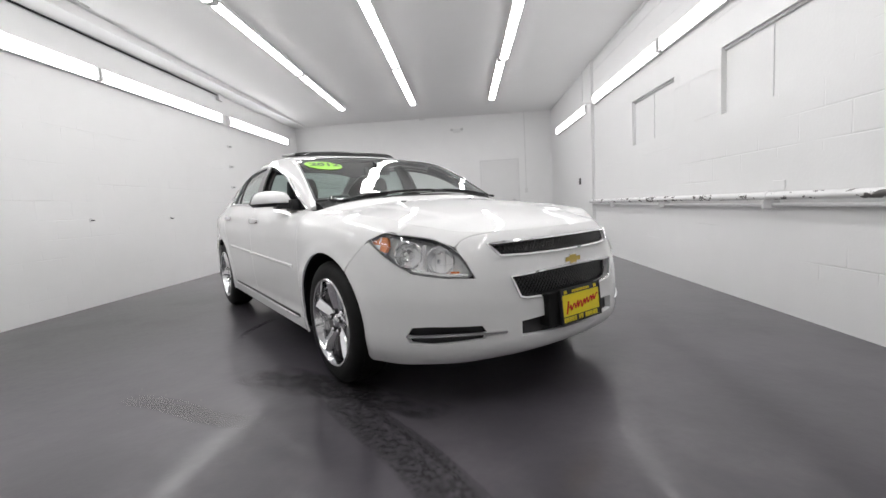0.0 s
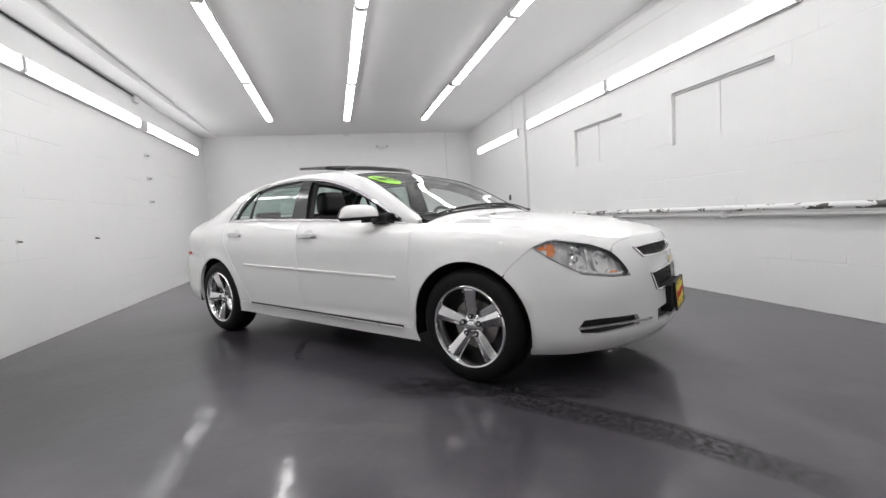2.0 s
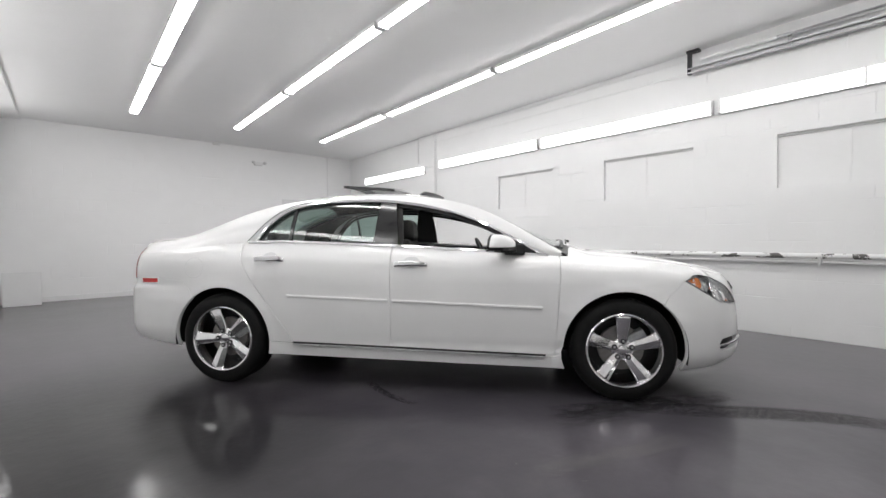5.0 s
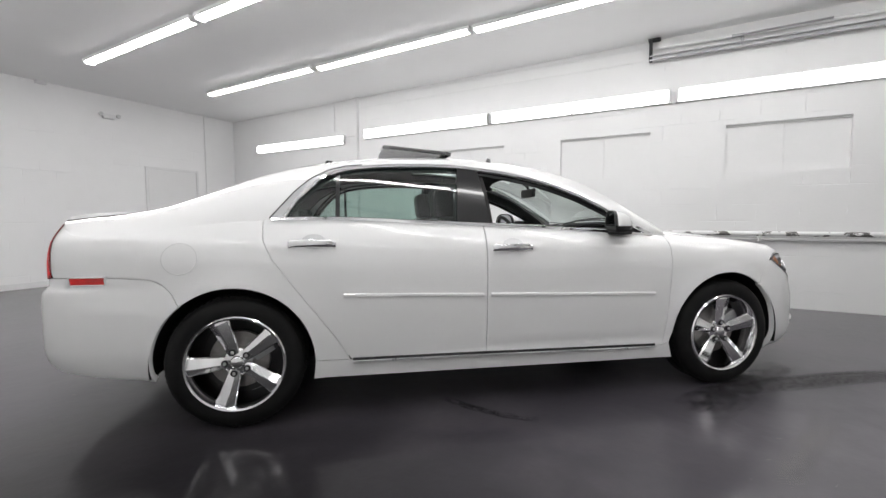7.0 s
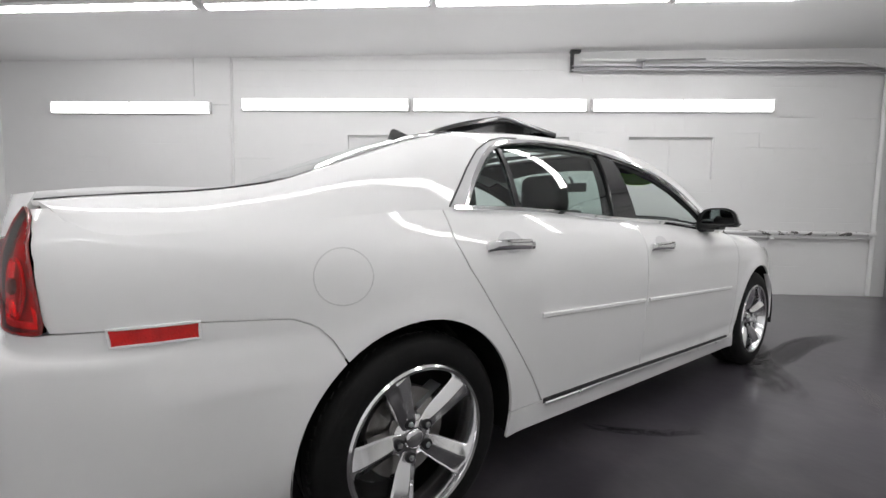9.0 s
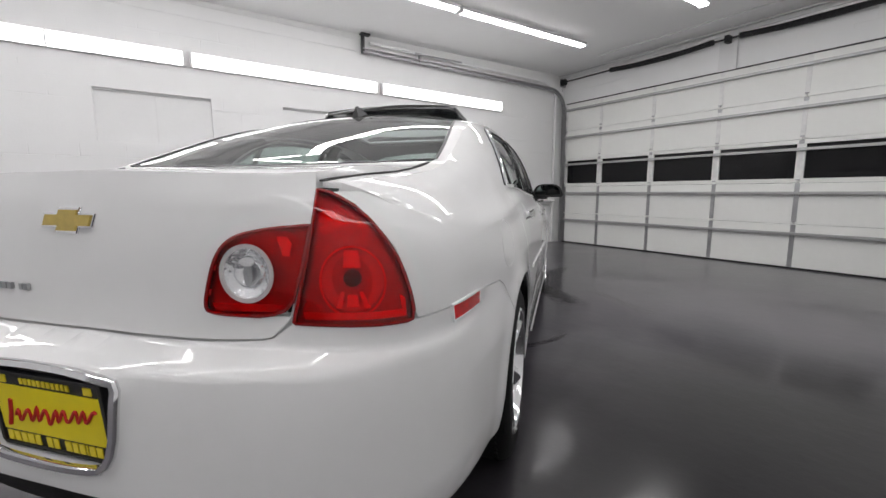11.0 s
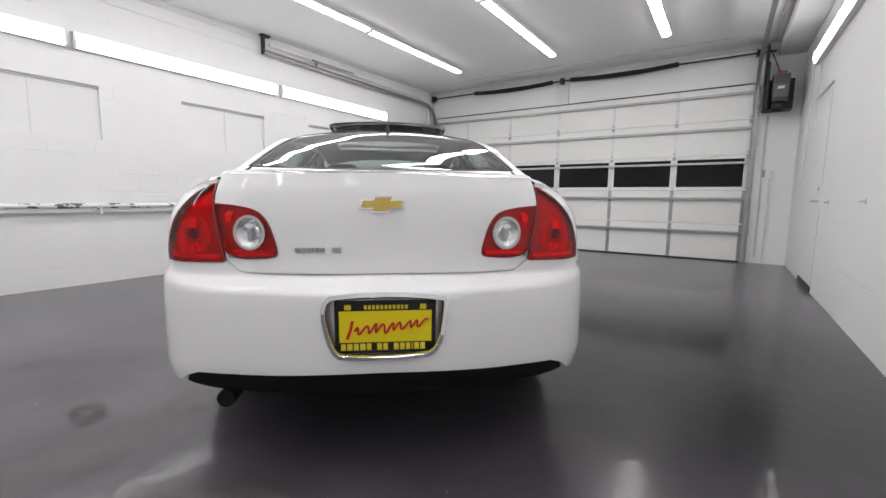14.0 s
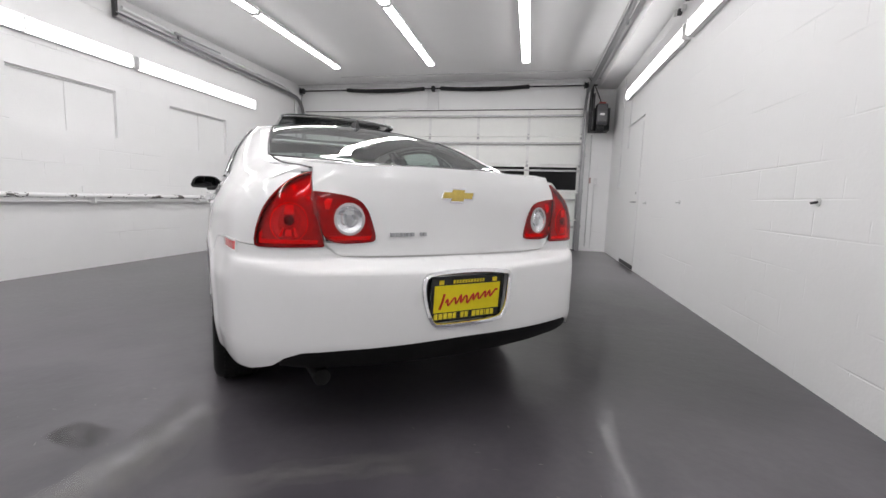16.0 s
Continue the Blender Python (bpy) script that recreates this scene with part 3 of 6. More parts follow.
M_CLEAR = glass("clear_glass", (0.82, 0.90, 0.87))
M_TINTED = glass("tinted_glass", (0.60, 0.72, 0.68))
M_LENS = glass("lamp_cover", (0.95, 0.95, 0.95))
M_AMBER = material("amber_reflector", (0.75, 0.20, 0.03), 0.12, coat=1.0, vary=0.15, scale=40, bump=0.002, bump_scale=260)
M_RED = glass("red_lens", (0.98, 0.010, 0.014), slant=0.34, face=0.03)
M_FACETS = faceted("faceted_reflector", (0.84, 0.85, 0.87), 0.16, 0.85, 130, 0.0022)
M_REDBACK = faceted("lamp_back", (0.66, 0.64, 0.64), 0.22, 0.5, 40, 0.004)
M_REDDARK = faceted("lamp_back_dull", (0.46, 0.44, 0.44), 0.24, 0.5, 26, 0.005)
M_DARKRED = material("dark_red_edge", (0.22, 0.004, 0.005), 0.25, coat=0.6, vary=0.2, scale=20)
M_SILVER = material("bright_silver_reflector", (0.90, 0.90, 0.91), 0.16, 0.75, vary=0.1, scale=40)
M_FROST = material("frosted_ring", (0.50, 0.46, 0.46), 0.3, coat=0.6, vary=0.08, scale=30)
M_REDBRIGHT = material("red_reflector", (0.62, 0.008, 0.008), 0.2, coat=0.5, spec=0.3, vary=0.25, scale=30, bump=0.002, bump_scale=220)
M_HOUSING = faceted("silver_housing", (0.96, 0.96, 0.97), 0.18, 0.12, 38, 0.004)
M_WEDGE = material("satin_window_trim", (0.45, 0.45, 0.46), 0.42, 0.45, vary=0.05, scale=8)
M_LAMPGREY = material("lamp_housing", (0.42, 0.43, 0.44), 0.30, 0.6, vary=0.2, scale=16)
M_GOLD = material("gold_badge", (0.55, 0.40, 0.08), 0.28, 0.5, coat=0.8, vary=0.12, scale=60)
M_YELLOW = material("yellow_card", (0.82, 0.68, 0.01), 0.45, vary=0.04, scale=30)
M_YELLOWBAR = material("yellow_print", (0.80, 0.64, 0.03), 0.5)
M_REDBAR = material("red_print", (0.55, 0.02, 0.015), 0.5)
M_GREEN = material("green_sticker", (0.30, 0.66, 0.05), 0.5, vary=0.04, scale=20)
M_DISC = material("brake_disc", (0.28, 0.27, 0.26), 0.4, 0.9, vary=0.2, scale=30)

# the car's place
CAR = thing("car", "white four-door sedan with chrome trim, front window and sunroof open", "car", at=(-.762, 4.227, 0), rz=-50.0)


def inside(P, poly):
    x, y = P[:, 0], P[:, 1]
    r = np.zeros(len(P), bool)
    n = len(poly)
    for i in range(n):
        (x0, y0), (x1, y1) = poly[i], poly[(i + 1) % n]
        if y0 == y1:
            continue
        c = (y0 > y) != (y1 > y)
        r ^= c & (x < (x1 - x0) * (y - y0) / (y1 - y0) + x0)
    return r


def finer(poly, step, closed=True):
    out = []
    k = len(poly)
    for i in range(k if closed else k - 1):
        (a, b), (c, d) = poly[i], poly[(i + 1) % k]
        n = max(1, int(math.ceil(math.hypot(c - a, d - b) / step)))
        out += [(a + (c - a) * j / n, b + (d - b) * j / n) for j in range(n)]
    return out if closed else out + [poly[-1]]


def normal_at(surf, a, b):
    h = 2e-3
    p, q = Vector(surf(a + h, b)) - Vector(surf(a - h, b)), Vector(surf(a, b + h)) - Vector(surf(a, b - h))
    n = p.cross(q).normalized()
    c = Vector(surf(a, b))
    return n if n.dot(c - Vector((c.x * .55, 0, .55))) > 0 else -n


def panel(name, outer, surf, mat, parent, holes=(), step=.05, rim=.012, lift=0.0, label="", mirror=False, aspect=1.0):
    """A piece of a curved skin: an outline (and holes) in the skin's own two measures, with turned-in edges."""
    loops = [finer(l, step * .6) for l in (outer, *holes)]
    pts, edges = [], []
    for l in loops:
        k = len(pts)
        pts += l
        edges += [(k + i, k + (i + 1) % len(l)) for i in range(len(l))]
    A = np.array(outer)
    sy = step * aspect
    gx, gy = np.meshgrid(np.arange(A[:, 0].min() + step / 2, A[:, 0].max(), step), np.arange(A[:, 1].min() + sy / 2, A[:, 1].max(), sy))
    G = np.stack([gx.ravel(), gy.ravel()], 1)
    if len(G):
        ok = inside(G, outer)
        for hl in holes:
            ok &= ~inside(G, hl)
        G = G[ok]
        B = np.array(pts)
        if len(G):
            d = np.min(np.hypot(G[:, None, 0] - B[None, :, 0], (G[:, None, 1] - B[None, :, 1])), 1)
            G = G[d > min(step, sy) * .35]
        pts = pts + [tuple(g) for g in G]
    vs, _, fs, _, _, _ = delaunay_2d_cdt([Vector(p) for p in pts], edges, [], 0, 1e-6)
    C = np.array([[sum(vs[i][0] for i in f) / 3, sum(vs[i][1] for i in f) / 3] for f in fs])
    ok = inside(C, outer)
    for hl in holes:
        ok &= ~inside(C, hl)
    fs = [list(f) for f, o in zip(fs, ok) if o]
    N = [normal_at(surf, v[0], v[1]) for v in vs]
    V = [Vector(surf(v[0], v[1])) + n * lift for v, n in zip(vs, N)]
    flip = sum((V[f[1]] - V[f[0]]).cross(V[f[2]] - V[f[0]]).dot(N[f[0]]) for f in fs) < 0
    if flip:
        fs = [f[::-1] for f in fs]
    seen = {}
    for f in fs:
        for i in range(3):
            seen[(f[i], f[(i + 1) % 3])] = 1
    border = [e for e in seen if (e[1], e[0]) not in seen]
    V2, N2, F2 = list(V), list(N), list(fs)
    if rim:
        for a, b in border:
            k = len(V2)
            e = (V[b] - V[a]).normalized()
            o = e.cross(N[a]).normalized()
            V2 += [V[a], V[b], V[b] - N[b] * rim, V[a] - N[a] * rim]
            N2 += [(o + N[a] * .6).normalized(), (o + N[b] * .6).normalized(), o, o]
            F2.append([k + 1, k, k + 3, k + 2])
    made = []
    for sgn in ((1, -1) if mirror else (1,)):
        me = bpy.data.meshes.new(name)
        used = sorted({i for f in F2 for i in f})
        idx = {v: i for i, v in enumerate(used)}
        me.from_pydata([(V2[i].x, sgn * V2[i].y, V2[i].z) for i in used], [], [[idx[i] for i in (f if sgn > 0 else f[::-1])] for f in F2])
        me.shade_smooth()
        me.normals_split_custom_set_from_vertices([(N2[i].x, sgn * N2[i].y, N2[i].z) for i in used])
        me.materials.append(mat)
        ob = new(name, me)
        ob.parent = parent
        made.append(tagged(ob, label))
    return made if mirror else made[0]


def ribbon(name, line, surf, width, height, mat, parent, closed=False, label="", mirror=False, lift=0.0, widths=None):
    """A trim strip of rounded section along a line on a skin."""
    P = [Vector(surf(a, b)) for a, b in line]
    N = [normal_at(surf, a, b) for a, b in line]
    k = len(P)
    made = []
    for sgn in ((1, -1) if mirror else (1,)):
        bm = bmesh.new()
        rings = []
        for i in range(k):
            d = (P[(i + 1) % k] - P[(i - 1) % k]) if closed else (P[min(i + 1, k - 1)] - P[max(i - 1, 0)])
            d.normalize()
            side = d.cross(N[i]).normalized()
            w = (widths[i] if widths else width) / 2
            sec = [(-w, -.002), (-w, height * .55), (-w * .62, height), (w * .62, height), (w, height * .55), (w, -.002)]
            r_ = []
            for x, z in sec:
                q = P[i] + side * x + N[i] * (z + lift)
                r_.append(bm.verts.new((q.x, sgn * q.y, q.z)))
            rings.append(r_)
        for i in range(k if closed else k - 1):
            a, b = rings[i], rings[(i + 1) % k]
            for j in range(5):
                bm.faces.new((a[j], a[j + 1], b[j + 1], b[j]))
        if not closed:
            bm.faces.new(rings[0])
            bm.faces.new(rings[-1])
        made.append(part(name, bm, mat, parent, label, smooth=True))
    return made if mirror else made[0]


def arc(cx, cz, r, a0, a1, n=18):
    return [(cx + r * math.cos(radians(a0 + (a1 - a0) * i / n)), cz + r * math.sin(radians(a0 + (a1 - a0) * i / n))) for i in range(n + 1)]


def SU(pts):
    """(u, z) points on the right side as points of the skin."""
    return [(s_at_u(u), z) for u, z in pts]


def top_line(u0, u1, n=16):
    return [(u0 + (u1 - u0) * i / n, TOP(u0 + (u1 - u0) * i / n)) for i in range(n + 1)]


G = .0025  # half a shut line

# ---- body side ----
rear_door_back = [(-1.292, 1.05), (-1.283, .95), (-1.24, .86), (-1.14, .72), (-1.05, .60), (-.93, .435), (-.862, .322)]
front_door = SU([(-.128 + G, .318), (.988 - G, .288), (1.0 - G, .45), (1.022 - G, .75), (1.03 - G, .946)] + top_line(1.03 - G, -.128 + G))
rear_door = SU([(-.862 + G * 1.5, .322)] + [(-.128 - G, .318)] + top_line(-.128 - G, -1.292 + G) + [(a + G, b) for a, b in rear_door_back[1:-1]])
front_doors = panel("front_door", front_door, skin, M_PAINT, CAR, mirror=True)
rear_doors = panel("rear_door", rear_door, skin, M_PAINT, CAR, mirror=True)
panel("rocker", SU([(-1.052, .235), (1.05, .205), (1.02, .30), (.988, .284), (-.862, .318), (-1.0, .324), (-1.041, .328), (-1.043, .30)]), skin, M_PAINT, CAR, mirror=True)
fender = SU([(.988 + G, .30), (1.022, .30)] + arc(AXLE, HUB_Z, ARCH, 176, 52, 20) + [(1.70, .685), (1.80, .772)] +
            [(1.825, .792), (1.90, .822), (1.96, .826)] + [(1.99, .815), (2.02, .845)] + top_line(2.0, 1.03 + G, 20) + [(1.022 + G, .75), (1.0 + G, .45)])
panel("front_fender", fender, skin, M_PAINT, CAR, mirror=True, step=.04)
quarter = SU([(-1.292 - G, 1.049)] + [(a - G * 1.3, b) for a, b in rear_door_back[1:-1]] + [(-.868, .3235), (-1.0, .3295)] + arc(-AXLE, HUB_Z, ARCH, -.3, 128, 22) + [(-1.70, .70), (-1.745, .745), (-1.80, .768), (-1.99, .781)])
quarter += [(5.20, .778), (5.262, .776), (5.276, .80), (5.284, .847), (5.305, .919), (5.345, .973), (5.40, 1.011), (5.445, 1.0285)]
quarter += [(s_at_u(u), z) for u, z in top_line(-2.325, -1.30, 24)]
quarters = panel("quarter_panel", quarter, skin, M_PAINT, CAR, mirror=True, step=.04)
fuel = [(s_at_u(-1.665) + .082 * math.cos(t), .864 + .076 * math.sin(t)) for t in np.linspace(0, 2 * math.pi, 33)[:-1]]
ribbon("fuel_flap_joint", fuel, skin, .004, .0012, M_GREYPAINT, quarters[0], closed=True, lift=-.0006)
panel("inner_body", SU([(1.9, .25), (1.9, .80)] + top_line(1.85, -2.1, 30) + [(-2.1, .35)] + [(-1.81, .35)] + arc(-AXLE, HUB_Z, ARCH + .012, 178, 2, 18) + [(1.03, .24)] + arc(AXLE, HUB_Z, ARCH + .012, 178, 2, 18)),
      skin, M_PAINT, CAR, mirror=True, rim=0, lift=-.011, step=.08)

# trims on the side
ribbon("side_moulding", SU([(.908 - i * (1.016 / 12), .607 + .0325 * i * (1.016 / 12) / 1.03) for i in range(13)]), skin, .019, .008, M_PAINT, front_doors[0])
ribbon("side_moulding", SU([(-.150 - i * (.745 / 9), .641 + .0325 * i * (.745 / 9) / 1.03) for i in range(10)]), skin, .019, .008, M_PAINT, rear_doors[0])
ribbon("rocker_seal", SU([(.93 - i * 1.785 / 30, .2885 + .034 * i / 30) for i in range(31)]), skin, .020, .004, M_BLACK, CAR, mirror=True, lift=.004)
ribbon("rocker_trim", SU([(.93 - i * 1.785 / 30, .281 + .034 * i / 30) for i in range(31)]), skin, .012, .007, M_SATIN, CAR, mirror=True, lift=.013, label="satin chrome rocker strip")
mk = SU([(-2.002, .745), (-2.002, .782), (-2.168, .780), (-2.163, .742)])
panel("side_marker", mk, skin, M_REDBRIGHT, CAR, lift=.004, rim=.006, mirror=True, step=.03, label="red side marker lens")
ribbon("marker_rim", finer(mk, .02), skin, .007, .006, M_PAINT, CAR, closed=True, mirror=True)


# greyer than the body: the hollow cup's shade is put into the colour
M_CUP = material("cup_shade_grey", (0.60, 0.60, 0.61), 0.35, coat=0.6, vary=0.03, scale=10)


def door_handle(parent, u, z, sgn):
    """A pull handle with its cup behind it, a flush disc in a shade grey."""
    cup = [(s_at_u(u + .005) + .060 * math.cos(t), z + .012 + .038 * math.sin(t)) for t in np.linspace(0, 2 * math.pi, 25)[:-1]]
    for n_, l_, mat_ in (("handle_cup", cup, M_CUP),):
        o = panel(n_, l_, skin, mat_, parent, lift=.0008, rim=.001, step=.02)
        if sgn < 0:
            o.scale = (1, -1, 1)
    bm = bmesh.new()
    rings = []
    for i in range(15):
        t = i / 14
        x = u + .115 - .23 * t
        c = Vector(skin(s_at_u(x), z))
        n = normal_at(skin, s_at_u(x), z)
        out = .016 + .014 * math.sin(math.pi * t) if .12 < t < .93 else .006
        hz = .019 if .1 < t < .95 else .014
        if t > .72:
            hz = .018
        r_ = []
        for j in range(10):
            q = 2 * math.pi * j / 10
            cq = math.cos(q)
            p = c + n * (out + .008 * math.copysign(abs(cq) ** .45, cq)) + Vector((0, 0, hz * math.sin(q) - .005))
            r_.append(bm.verts.new((p.x, sgn * p.y, p.z)))
        rings.append(r_)
    for a, b in zip(rings, rings[1:]):
        for j in range(10):
            bm.faces.new((a[j], a[(j + 1) % 10], b[(j + 1) % 10], b[j]))
    bm.faces.new(rings[0])
    bm.faces.new(rings[-1])
    part("handle", bm, M_CHROME, parent, "chrome pull handle", smooth=True)


for k, sgn in ((0, 1), (1, -1)):
    door_handle(front_doors[k], .02, 0.895, sgn)
    door_handle(rear_doors[k], -1.045, 0.928, sgn)

# ---- upper side: pillars, windows ----
DLO = [(-1.19, .035), (-1.13, .28), (-1.06, .50), (-.985, .69), (-.90, .80), (-.79, .845), (-.5, .855), (-.273, .84), (-.147, .81), (.062, .745), (.267, .68), (.477, .59), (.709, .44), (.87, .22), (.945, .03)]
DLO = [DLO[0]] + chaikin(DLO[1:-1], 3) + [DLO[-1]]
side_outer = [(u, 0.0) for u in np.linspace(1.03, -2.28, 60)] + [(u, 1.0) for u in np.linspace(-2.28, 1.05, 70)]
panel("side_frame", side_outer, cabin, M_PAINT, CAR, holes=[DLO], mirror=True, step=.05, aspect=3.0, rim=.03)


DLO_RUN = [DLO[0], (-1.17, .12), (-1.15, .20)] + DLO[1:]
ribbon("window_trim", DLO_RUN, cabin, .022, .010, M_CHROME, CAR, mirror=True, label="chrome strip round the side windows", widths=[.018 + .004 * min(1, i / 12) for i in range(len(DLO_RUN))])
wedge = [(-1.262, .03), (-1.205, .22), (-1.145, .42), (-1.06, .66), (-.965, .83), (-.88, .90), (-.79, .90), (-.80, .855), (-.90, .805), (-.985, .70), (-1.06, .51), (-1.13, .29), (-1.185, .04)]
panel("window_wedge", wedge, cabin, M_WEDGE, CAR, mirror=True, lift=.0035, rim=.006, step=.04, aspect=2, label="satin chrome window surround")
ribbon("wedge_gap", finer(wedge[:7], .04, closed=False), cabin, .006, .003, M_BLACK, CAR, mirror=True, lift=.003)
ribbon("belt_trim", [(u, .012) for u in np.linspace(-1.25, .955, 30)], cabin, .022, .012, M_CHROME, CAR, mirror=True, label="chrome strip along the window sills")


def clip_dlo(u0, u1, low=.03, shrink=.0, slope=(0, 0)):
    """The piece of the window outline between two uprights."""
    top = [(u, t - shrink) for u, t in DLO[1:-1]]
    us, ts = [p[0] for p in top], [p[1] for p in top]
    f = lambda u: float(np.interp(u, us, ts))
    a, b = u0 + slope[0], u1 + slope[1]
    mids = [(u, f(u)) for u in np.linspace(a, b, 18)]
    return [(u1, low), (u0, low)] + [(u, max(t, low + .005)) for u, t in mids]


bp = clip_dlo(-.275, -.088, slope=(.03, -.045))
panel("pillar_trim", bp, cabin, M_GLOSSBLACK, CAR, mirror=True, lift=.002, step=.04, aspect=3, label="gloss black pillar between the doors")
panel("rear_side_window", clip_dlo(-.912, -.277, slope=(-.005, .03)), cabin, M_TINTED, CAR, mirror=True, lift=-.012, rim=.004, step=.08, aspect=2, label="tinted rear door window")
panel("quarter_window", clip_dlo(-1.185, -.932, slope=(.01, -.005)), cabin, M_TINTED, CAR, mirror=True, lift=-.012, rim=.004, step=.06, aspect=2)
panel("window_divider", clip_dlo(-.933, -.911), cabin, M_GLOSSBLACK, CAR, mirror=True, lift=-.006, rim=.02, step=.05, aspect=3)
panel("mirror_sail", clip_dlo(.735, .94), cabin, M_BLACK, CAR, mirror=True, lift=-.004, rim=.012, step=.05, aspect=2)
# seal inside the openings
ribbon("window_seal", DLO_RUN, cabin, .046, .014, M_BLACK, CAR, mirror=True, lift=-.030)

# ---- nose ----
upper_grille = [(.496, .750), (.440, .697), (.3, .692), (.0, .690), (-.3, .692), (-.440, .697), (-.496, .750), (-.3, .755), (0, .757), (.3, .755)]
lower_grille = [(.400, .603), (.362, .512), (.335, .504), (.2, .497), (0, .495), (-.2, .497), (-.335, .504), (-.362, .512), (-.400, .603), (-.2, .610), (0, .612), (.2, .610)]
low_intake = [(.360, .400), (.362, .333), (.2, .326), (0, .324), (-.2, .326), (-.362, .333), (-.360, .400), (-.2, .408), (0, .410), (.2, .408)]
fog = [(.911, .364), (.878, .404), (.79, .409), (.556, .403), (.532, .370), (.548, .341), (.794, .327), (.890, .331)]
HEAD = [(1.137, .786), (1.05, .824), (.96, .812), (.88, .799), (.77, .780), (.66, .740), (.608, .675), (.575, .613), (.696, .618), (.776, .629), (.870, .643), (.950, .682), (1.048, .732)]
HEAD = chaikin(HEAD + [HEAD[0]], 2)[:-1]
mir = lambda l: [(-a, b) for a, b in l]
arch_front = [(s_at_u(u), z) for u, z in arc(AXLE, HUB_Z, ARCH, 50.5, -20, 16)]
bump_r = [(s_at_u(1.8014), .7708), (s_at_u(1.7016), .6840)] + arch_front + [(1.16, .205), (1.02, .213), (.85, .222), (.6, .224), (.3, .228), (0, .232)]
top_r = [(0, .800), (.2, .800), (.38, .800), (.48, .797), (.56, .789), (.62, .771), (.655, .743), (.604, .676), (.571, .609), (.696, .614), (.776, .625), (.87, .639), (.952, .678), (1.052, .729), (1.14, .779)]
right_half = top_r + bump_r
bumper_outline = right_half + [(-a, b) for a, b in right_half[::-1][1:-1]]
front_bumper = panel("front_bumper", bumper_outline, skin, M_PAINT, CAR, holes=[upper_grille, lower_grille, low_intake, fog, mir(fog)], step=.035, rim=.03)
# between lamp and hood
brow = [(.48, .800), (.56, .792), (.62, .774), (.66, .746), (.77, .785), (.88, .804), (.96, .817), (1.02, .828)]
brow_top = [(float(s), TOP(float(np.interp(s, RS, RU))) - .001) for s in np.linspace(1.05, .38, 16)]
panel("lamp_brow", brow + brow_top, skin, M_PAINT, front_bumper, mirror=True, rim=.02, step=.03)


def grille(name, outline, d, pitch, slant):
    back = panel(name, outline, skin, M_BLACK, CAR, lift=-d, rim=0, step=.06, label="black mesh grille")
    A = np.array(outline)
    bm = bmesh.new()
    for sg in (1, -1):
        for s0 in np.arange(A[:, 0].min() - .1, A[:, 0].max() + .1, pitch):
            line = [(s0 + sg * slant * (z - A[:, 1].mean()), z) for z in np.linspace(A[:, 1].min(), A[:, 1].max(), 9)]
            ok = inside(np.array(line), outline)
            run = [l for l, o in zip(line, ok) if o]
            if len(run) > 1:
                tube([skin(a, b) for a, b in run], .0022, 4, bm=bm, caps=False)
    for v in bm.verts:
        v.co.x -= d * .8
    part("mesh", bm, M_GLOSSBLACK, back)
    return back


grille("upper_grille", upper_grille, .026, .022, .9)
grille("lower_grille", lower_grille, .034, .022, .9)
panel("lower_intake", low_intake, skin, M_BLACK, front_bumper, lift=-.03, rim=0, step=.06)
ribbon("grille_surround", finer(upper_grille, .03), skin, .014, .010, M_CHROME, front_bumper, closed=True, label="chrome grille surround", lift=-.002)
ribbon("grille_surround", finer(lower_grille, .03), skin, .014, .010, M_CHROME, front_bumper, closed=True, label="chrome grille surround", lift=-.002)
for sg in (1, -1):
    fo = [(sg * a, b) for a, b in fog]
    pocket = panel("fog_lamp_pocket", fo, skin, M_BLACK, CAR, lift=-.032, rim=0, step=.05)
    ribbon("fog_blade", [(sg * (.905 - .465 * i / 14), .364 + .006 * math.sin(i / 14 * 3)) for i in range(15)], skin, .014, .012, M_CHROME, pocket, label="chrome blade", lift=-.004)

# badge on the nose and the tail: a plain stepped cross in gold with a chrome rim
def badge(parent, place, surf, w, h, lift=0.0):
    c, z0 = place
    o = [(-.5, -.26), (-.19, -.26), (-.23, -.5), (.15, -.5), (.19, -.26), (.44, -.26), (.5, .26), (.19, .26), (.23, .5), (-.15, .5), (-.19, .26), (-.44, .26)]
    o = [(-x, y) for x, y in o]
    big = [(c + x * w, z0 + y * h) for x, y in o]
    small = [(c + x * w * .92, z0 + y * h * .80) for x, y in o]
    b = panel("badge", small, surf, M_GOLD, parent, lift=.009 + lift, rim=.006, step=.02, label="gold stepped-bar badge")
    panel("badge_rim", big, surf, M_CHROME, b, lift=.006 + lift, rim=.008, step=.02)


badge(CAR, (-.015, .638), skin, .13, .048)


